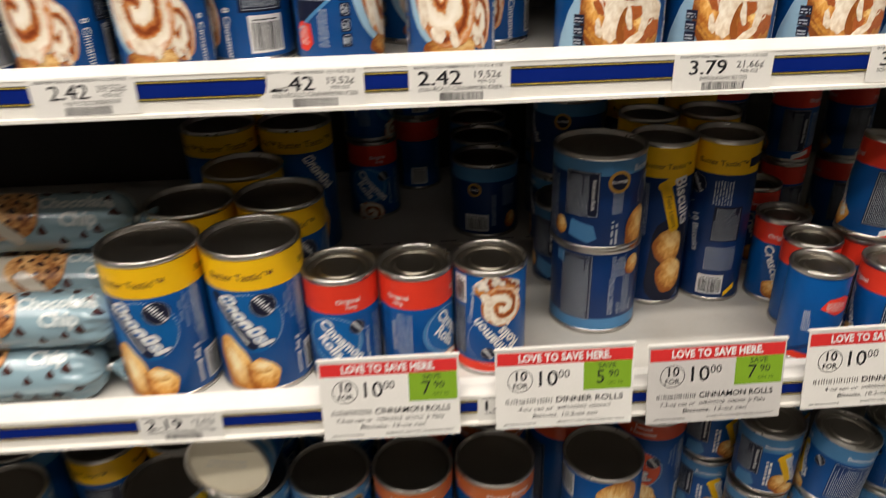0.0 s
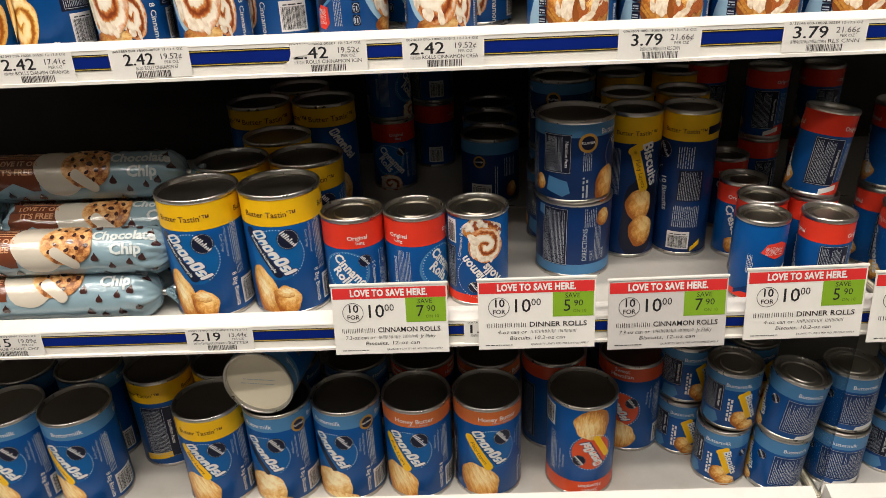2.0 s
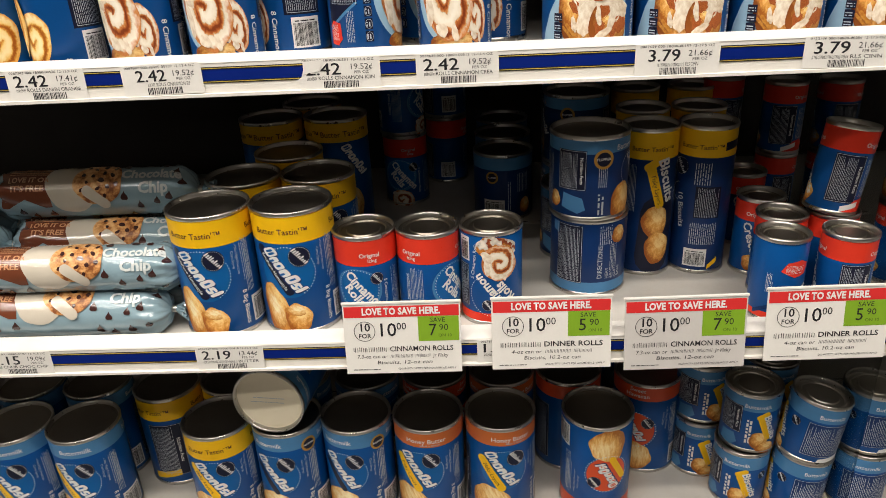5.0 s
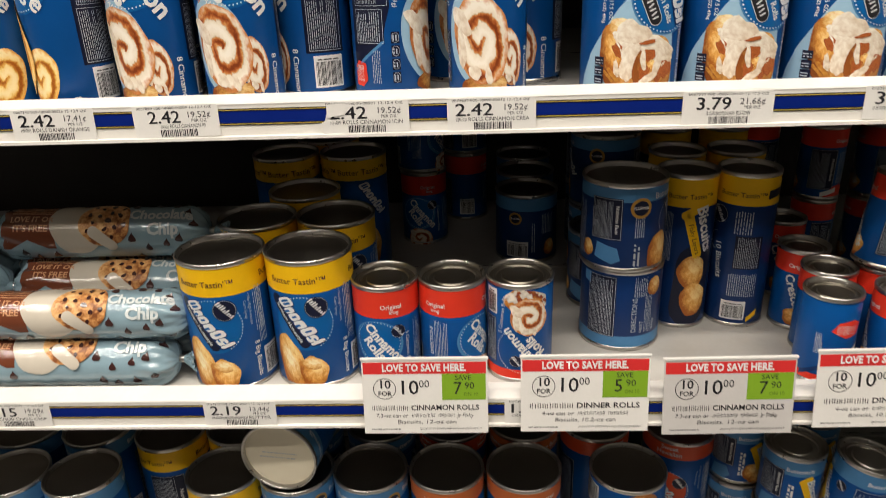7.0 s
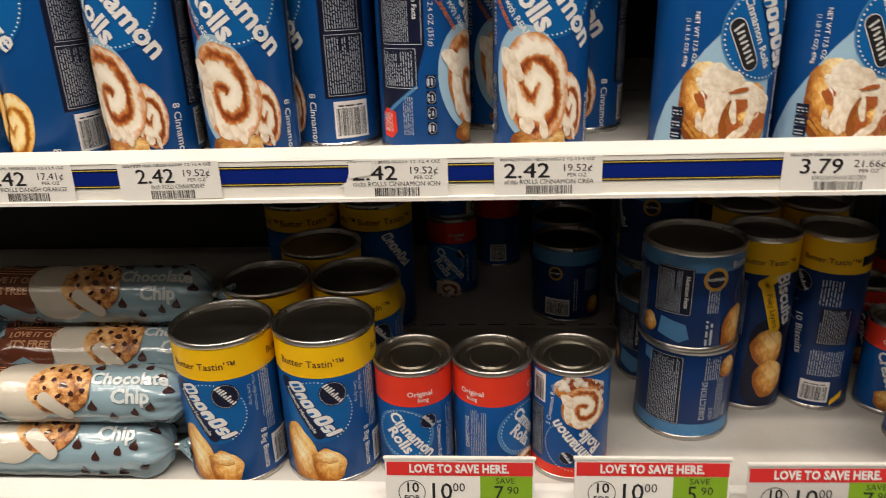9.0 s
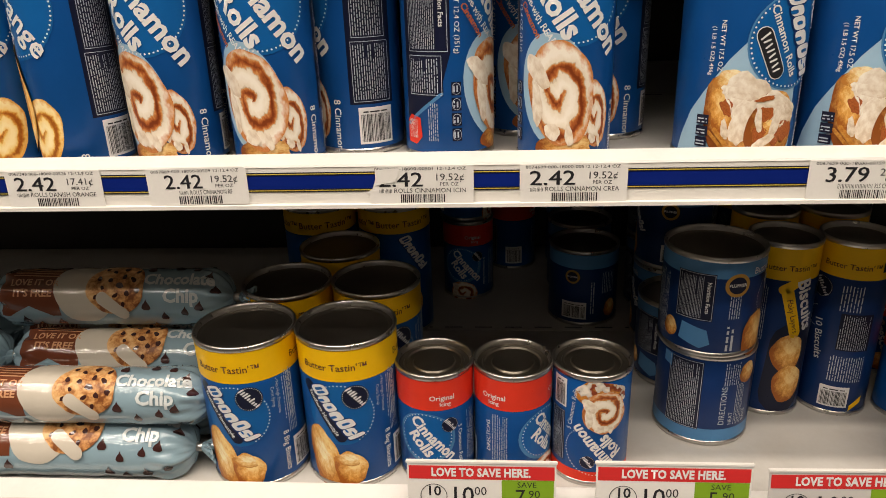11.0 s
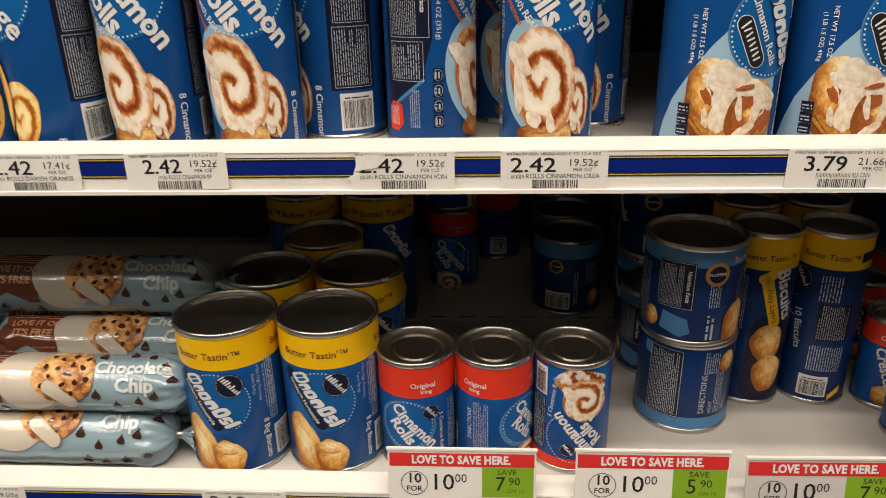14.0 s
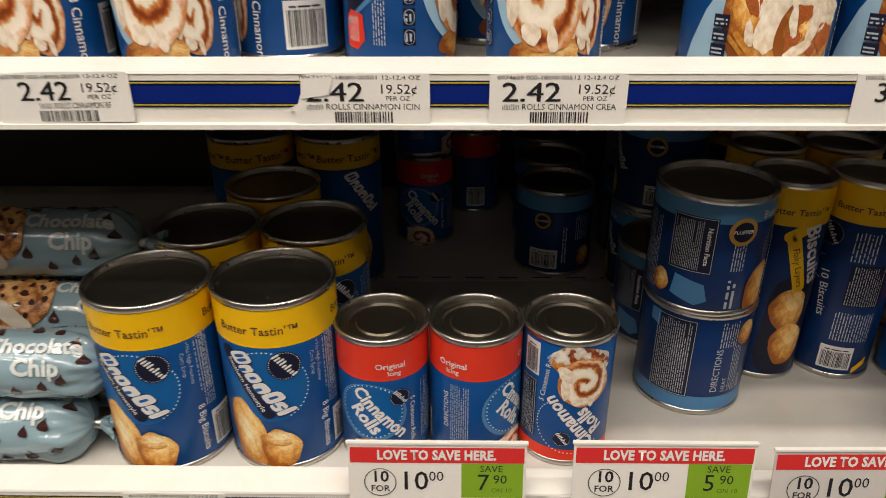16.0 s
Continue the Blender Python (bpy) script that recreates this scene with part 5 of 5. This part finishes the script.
# crescent roll cans
set_can("crescent_plain", lambda: crescent_can(True), 0.3840, 0.0335, MID, 0)
for x, y, z, turn, lean in ((0.4410, 0.0335, 0, 8, (0, 0)), (0.4000, 0.1260, 0, 75, (0, 0)), (0.4010, 0.0785, 0, 70, (0, 0)), (0.4480, 0.0810, 0, 0, (0, 0)), (0.4420, 0.0790, 1, -4, (-3, 8)), (0.4680, 0.262, 0, 20, (0, 0)),
                            (0.4680, 0.262, 1, -10, (0, 0)), (0.412, 0.30, 0, 30, (0, 0)), (0.413, 0.30, 1, 30, (0, 0)), (0.410, 0.20, 0, 90, (0, 0))):
    set_can("crescent", crescent_can, x, y, MID + 0.0802 * z, turn, lean=lean)
for x, y, z in ((0.525, 0.10, 0), (0.525, 0.10, 1), (0.522, 0.05, 0), (0.532, 0.27, 0), (0.532, 0.27, 1)):
    set_can("crescent", crescent_can, x, y, MID - 0.002 + 0.0802 * z, 10)

# lower shelf: big cans
for fl, x, y, turn in (("flaky_buttermilk", -0.3695, 0.0615, -2), ("flaky_buttermilk", -0.2965, 0.0610, -4), ("flaky_butter", -0.1550, 0.0630, 2), ("buttermilk", -0.0825, 0.0650, -14), ("buttermilk", -0.0100, 0.0670, -18),
                       ("honey", 0.0650, 0.0670, -13), ("honey", 0.1400, 0.0670, 4), ("hawaiian", 0.3070, 0.1330, -26), ("butter", -0.2330, 0.1280, 100), ("flaky_buttermilk", -0.394, 0.136, -20), ("flaky_buttermilk", -0.316, 0.136, -30),
                       ("butter", -0.1590, 0.1370, 40), ("buttermilk", -0.0860, 0.1380, 80), ("buttermilk", -0.008, 0.141, 60), ("hawaiian", 0.0690, 0.141, 70), ("honey", 0.1450, 0.141, 30), ("hawaiian", 0.2200, 0.140, 150), ("honey", 0.073, 0.215, 30), ("honey", 0.148, 0.215, 30),
                       ("hawaiian", 0.308, 0.208, 50), ("flaky_buttermilk", -0.4430, 0.0620, 10), ("hawaiian", -0.468, 0.138, 10)):
    set_can("low_" + fl, G(fl), x, y, LOW, turn)
set_can("low_hawaiian", G("hawaiian"), 0.2400, 0.0650, LOW, -6, True, height=0.118)
# one can lying on top of the others
m = Matrix.Translation((-0.0885, 0.0330, LOW + 0.118 + 0.0370)) @ pose(0, 0, 0, 90, 0, -8)
lying = big_can("buttermilk")
lying["label"] = "blue biscuit can lying on its side, cream end outward"
lying.matrix_basis = m @ Matrix.Translation((0, 0, -0.118))
LACQUER = painted("cream_lacquer", (0.95, 0.87, 0.68), (0.78, 0.68, 0.50), 0.22, 30.0, 0.25)
for o in lying.children:
    if o.name.startswith("lid"):
        o.data.materials[0] = LACQUER
        o["label"] = "cream lacquered end with stamped code"
code = outline(*[[(x * MM, y * MM) for x, y in lp] for lp in print_bars(-17, 1.5, 17, 3.2, 1, 3) + print_bars(-20, -3.5, 16, -1.8, 1, 5)])
for v in code.verts:
    v.co = (v.co.x, v.co.y, 0.118 - 0.0050)
part("stamped_code", code, GREYTEXT, lying)
# small cans, two high
for x, y, turn in ((0.3980, 0.0720, 2), (0.3640, 0.1200, 15), (0.4340, 0.1210, 20), (0.5140, 0.0640, -110), (0.580, 0.080, 30)):
    for z in (0, 1):
        set_can("little", little_can, x - (0.004 if z == 0 and x == 0.3980 else 0), y - 0.003 * (1 - z), LOW + 0.0703 * z, turn + (6 if z else -14))
set_can("little", little_can, 0.4465, 0.0540, LOW, -100, lean=(0, 4))
set_can("little", little_can, 0.4490, 0.0520, LOW + 0.0704, -106, lean=(0, 7))
for z in (0, 1):
    set_can("crescent", crescent_can, 0.345, 0.205, LOW + 0.0802 * z, 0)

# upper shelf
for kind, x, y, turn in (("orange", -0.2640, 0.054, 14), ("orange", -0.2050, 0.052, -46), ("cinnamon", -0.1410, 0.054, -16), ("cinnamon", -0.0755, 0.053, -4), ("cinnamon", -0.0270, 0.0870, -90), ("cinnamon", 0.0345, 0.071, 81),
                         ("pale", 0.1080, 0.054, -4), ("pale", 0.0850, 0.135, 20), ("pale", 0.1410, 0.118, -45), ("orange", -0.3230, 0.052, -10), ("orange", -0.3820, 0.052, 20), ("cinnamon", -0.16, 0.125, 0), ("orange", -0.23, 0.122, 0)):
    set_can("up_" + kind, (lambda k: lambda: tall_roll_can(k))(kind), x, y, TOP, turn)
for x, y, turn in ((0.2125, 0.054, -10), (0.2850, 0.054, -12), (0.3575, 0.054, -11), (0.4295, 0.055, -10), (0.5015, 0.056, -12), (0.573, 0.056, -12), (0.245, 0.14, 0), (0.32, 0.14, 0)):
    set_can("wide", wide_roll_can, x, y, TOP, turn)


# ---- cookie dough rolls ----
def chub_radius(x, a, R, length):
    """Radius of the dough tube at x along it and angle a round it: bulges, gathered ends, creases."""
    d = max(0.0, min(x, length - x))
    turn = d / 0.021
    r = R * (1.0 if turn > 1 else 0.20 + 0.80 * math.sin(turn * math.pi / 2) ** 0.52)
    near = max(0.0, 1 - d / 0.036) ** 1.2
    crease = near * (0.11 * math.sin(7 * a + 40 * x) + 0.07 * math.sin(13 * a + 170 * x) + 0.03 * math.sin(19 * a - 200 * x))
    sag = 0.018 * math.sin(x * 70) * math.sin(a * 2) + 0.010 * math.sin(x * 190 + a) + 0.006 * math.sin(x * 330 - 3 * a)
    return r * (1 + crease + sag)


def chub(length=0.197):
    """A plastic sausage of dough lying along x, its ends gathered into crimped tails."""
    R = 0.0235
    o = thing("cookie_dough_roll", "glossy pale blue plastic tube of cookie dough", "dough roll", "cookie dough rolls")
    seg, rings = 64, 90
    bm = bmesh.new()
    rows = []
    for i in range(rings + 1):
        s = i / rings
        x = s * length
        row = []
        for k in range(seg):
            a = 2 * math.pi * k / seg
            q = chub_radius(x, a, R, length)
            row.append(bm.verts.new((x, -q * math.cos(a), q * math.sin(a))))
        rows.append(row)
    for p, q in zip(rows, rows[1:]):
        for k in range(seg):
            bm.faces.new((p[k], p[(k + 1) % seg], q[(k + 1) % seg], q[k]))
    bm.faces.new(rows[0][::-1])
    bm.faces.new(rows[-1])
    bmesh.ops.recalc_face_normals(bm, faces=bm.faces[:])
    part("film", bm, FILM_BLUE, o, "pale blue glossy plastic film", True)
    for x in (-0.002, length + 0.002):
        tail = lathe([(0.0, -0.004), (0.004, -0.0035), (0.0036, 0.0), (0.004, 0.0035), (0.0, 0.004)], 12)
        bmesh.ops.rotate(tail, verts=tail.verts[:], matrix=Matrix.Rotation(radians(90), 3, "Y"))
        bmesh.ops.translate(tail, verts=tail.verts[:], vec=(x, 0, 0))
        part("clip", tail, TIN, o, "crimped metal clip", True)
        out = 1 if x > 0 else -1
        fan = bmesh.new()
        rings = []
        for i in range(7):
            q = i / 6
            rings.append([fan.verts.new((x + out * (0.002 + 0.013 * q), (0.0035 + 0.008 * q) * math.cos(2 * math.pi * k / 30) * (1 + 0.45 * q * math.sin(k * 2.3 + i)),
                                         (0.0035 + 0.005 * q) * math.sin(2 * math.pi * k / 30) * (1 + 0.45 * q * math.cos(k * 3.1)) - 0.003 * q)) for k in range(30)])
        for p, q in zip(rings, rings[1:]):
            for k in range(30):
                fan.faces.new((p[k], p[(k + 1) % 30], q[(k + 1) % 30], q[k]))
        part("gathered_tail", fan, FILM_BLUE, o, "crumpled blue film beyond the clip")

    def lay(name, bm, material, layer, label="", fb=None):
        if fb:
            set_uv(bm, fb)
        step = R * 0.08
        ys = [v.co.y for v in bm.verts]
        for k in range(math.ceil(min(ys) / step), math.floor(max(ys) / step) + 1):
            bmesh.ops.bisect_plane(bm, geom=bm.verts[:] + bm.edges[:] + bm.faces[:], plane_co=(0, k * step, 0), plane_no=(0, 1, 0), dist=1e-7)
        for k in range(1, 50):
            bmesh.ops.bisect_plane(bm, geom=bm.verts[:] + bm.edges[:] + bm.faces[:], plane_co=(k * 0.004, 0, 0), plane_no=(1, 0, 0), dist=1e-7)
        for v in bm.verts:
            a = v.co.y / R
            x = v.co.x
            q = chub_radius(x, a, R, length) + 0.0004 * layer
            v.co = (x, -q * math.cos(a), q * math.sin(a))
        return part(name, bm, material, o, label, True)

    mm = lambda loops: [[(x * MM, y * MM) for x, y in lp] for lp in loops]
    lay("brown_label", outline(*mm([[(14, -15), (21, -15), (38, -6), (56, -15), (63, -15), (63, 36), (14, 36)]])), FILM_BROWN, 1, "brown printed end panel")
    lay("slogan_text", joined(lettering("LOVE IT OR", 0.0076, 0.041, 0.013, weight=0.03), lettering("IT'S FREE", 0.0082, 0.041, 0.004, weight=0.03)), FILM_TAN, 2)
    lay("rule_print", outline(*mm([rect(22, 19 + 3 * k, 60, 20 + 3 * k) for k in range(4)])), FILM_TAN, 2)
    lay("milk_field", outline(*mm([oval(84, 10, 26, 31, 0, 30, 0.05, 2)])), FILM_CREAM, 2, "cream printed field")
    lay("cookie_picture", outline(*mm([oval(109, 10, 23.5, 23.5, 0, 34, 0.05, 5)])), COOKIE, 3, "picture of a chocolate chip cookie", (0.109, 0.010, 0.0235, 0.0235, 0))
    rnd = random.Random(23)
    chunks = []
    for k in range(17):
        a, q = 2.4 * k, 20.5 * math.sqrt((k + 0.5) / 17)
        chunks.append(oval(109 + q * math.cos(a), 10 + q * math.sin(a), rnd.uniform(1.8, 3.2), rnd.uniform(1.4, 2.4), rnd.uniform(0, 180), 10, 0.2, k))
    lay("chunk_print", outline(*mm(chunks)), FILM_CHIP, 4, "chocolate chunks in the cookie picture")
    lay("cream_stroke", outline(*mm([capsule(107, -6, 30, 10, -38)])), FILM_CREAM, 5)
    lay("flavour_text", joined(lettering("Chocolate", 0.0136, 0.1590, 0.0155, weight=0.035, squeeze=0.98), lettering("Chip", 0.0150, 0.1620, 0.0015, weight=0.035)), FILM_TEXT, 3, "pale rounded flavour lettering")
    rnd = random.Random(11)
    chips = []

    def chip(cx, cy, d):
        shape = [(-0.62, -0.35), (-0.4, -0.62), (0.4, -0.62), (0.62, -0.35), (0.5, 0.05), (0.14, 0.5), (0.0, 0.85), (-0.14, 0.5), (-0.5, 0.05)]
        chips.append(turned([(cx + x * d, cy + y * d) for x, y in shape], cx, cy, rnd.uniform(-14, 14)))

    for cx, cy in ((134, -6), (148, -15), (164, -12), (178, -8), (186, 6), (184, 21), (172, 29), (156, 30), (134, 27), (30, -22), (44, -24), (60, -22), (12, 24), (136, -28), (152, -32), (168, -28), (184, -24), (148, 44), (164, 46), (180, 42), (30, 44), (48, 48), (66, 46), (140, 60), (158, 62), (176, 60)):
        chip(cx + rnd.uniform(-2, 2), cy + rnd.uniform(-2, 2), rnd.uniform(5.0, 6.2))
    lay("chip_print", outline(*mm(chips)), FILM_CHIP, 2, "printed dark chocolate chips")
    return o


def film(name, colour):
    m, nt, b = shader(name)
    co = node(nt, "ShaderNodeTexCoord").outputs["Object"]
    big, wr = noised(nt, co, 30.0, 3.0), noised(nt, co, 90.0, 4.0, 0.6)
    nt.links.new(mixed(nt, big, [c * 0.85 for c in colour], [min(1, c * 1.08) for c in colour]), b.inputs["Base Color"])
    b.inputs["Roughness"].default_value = 0.13
    b.inputs["Coat Weight"].default_value, b.inputs["Coat Roughness"].default_value = 0.6, 0.04
    bumped(nt, b, wr, 0.2, 0.0012)
    return m


FILM_BLUE, FILM_BROWN, FILM_CREAM = film("blue_film", (0.245, 0.36, 0.425)), film("brown_film", (0.15, 0.045, 0.022)), film("cream_film", (0.58, 0.53, 0.45))
FILM_TAN, FILM_CHIP, FILM_TEXT = film("tan_film", (0.58, 0.30, 0.16)), film("chip_film", (0.05, 0.02, 0.018)), film("white_film", (0.64, 0.69, 0.70))

dough = chub()
# x, y, z, turn round the axis, sag
spots = [(-0.3585, 0.0350, 0.0200, -45, 0.85), (-0.3415, 0.0410, 0.0612, -15, 0.91), (-0.3270, 0.0920, 0.0650, -32, 0.96), (-0.3420, 0.1090, 0.1103, -14, 1.0),
         (-0.35, 0.0840, 0.0210, 0, 0.90), (-0.35, 0.1330, 0.0210, 0, 0.90), (-0.35, 0.1420, 0.0648, 9, 0.95), (-0.352, 0.1820, 0.0220, 30, 0.94)]
for c, col in enumerate((0.0, -0.205)):
    for k, (x, y, z, roll, sag) in enumerate(spots):
        m = Matrix.Translation((x + col + (0.004 * math.sin(k * 3.1) if c else 0), y, MID + z)) @ Matrix.Diagonal((1, 1.03, sag, 1)) @ pose(0, 0, 0, -8 + roll, 0, 0)
        if c == 0 and k == 0:
            dough.matrix_basis = m
        else:
            copy_thing(dough, m)
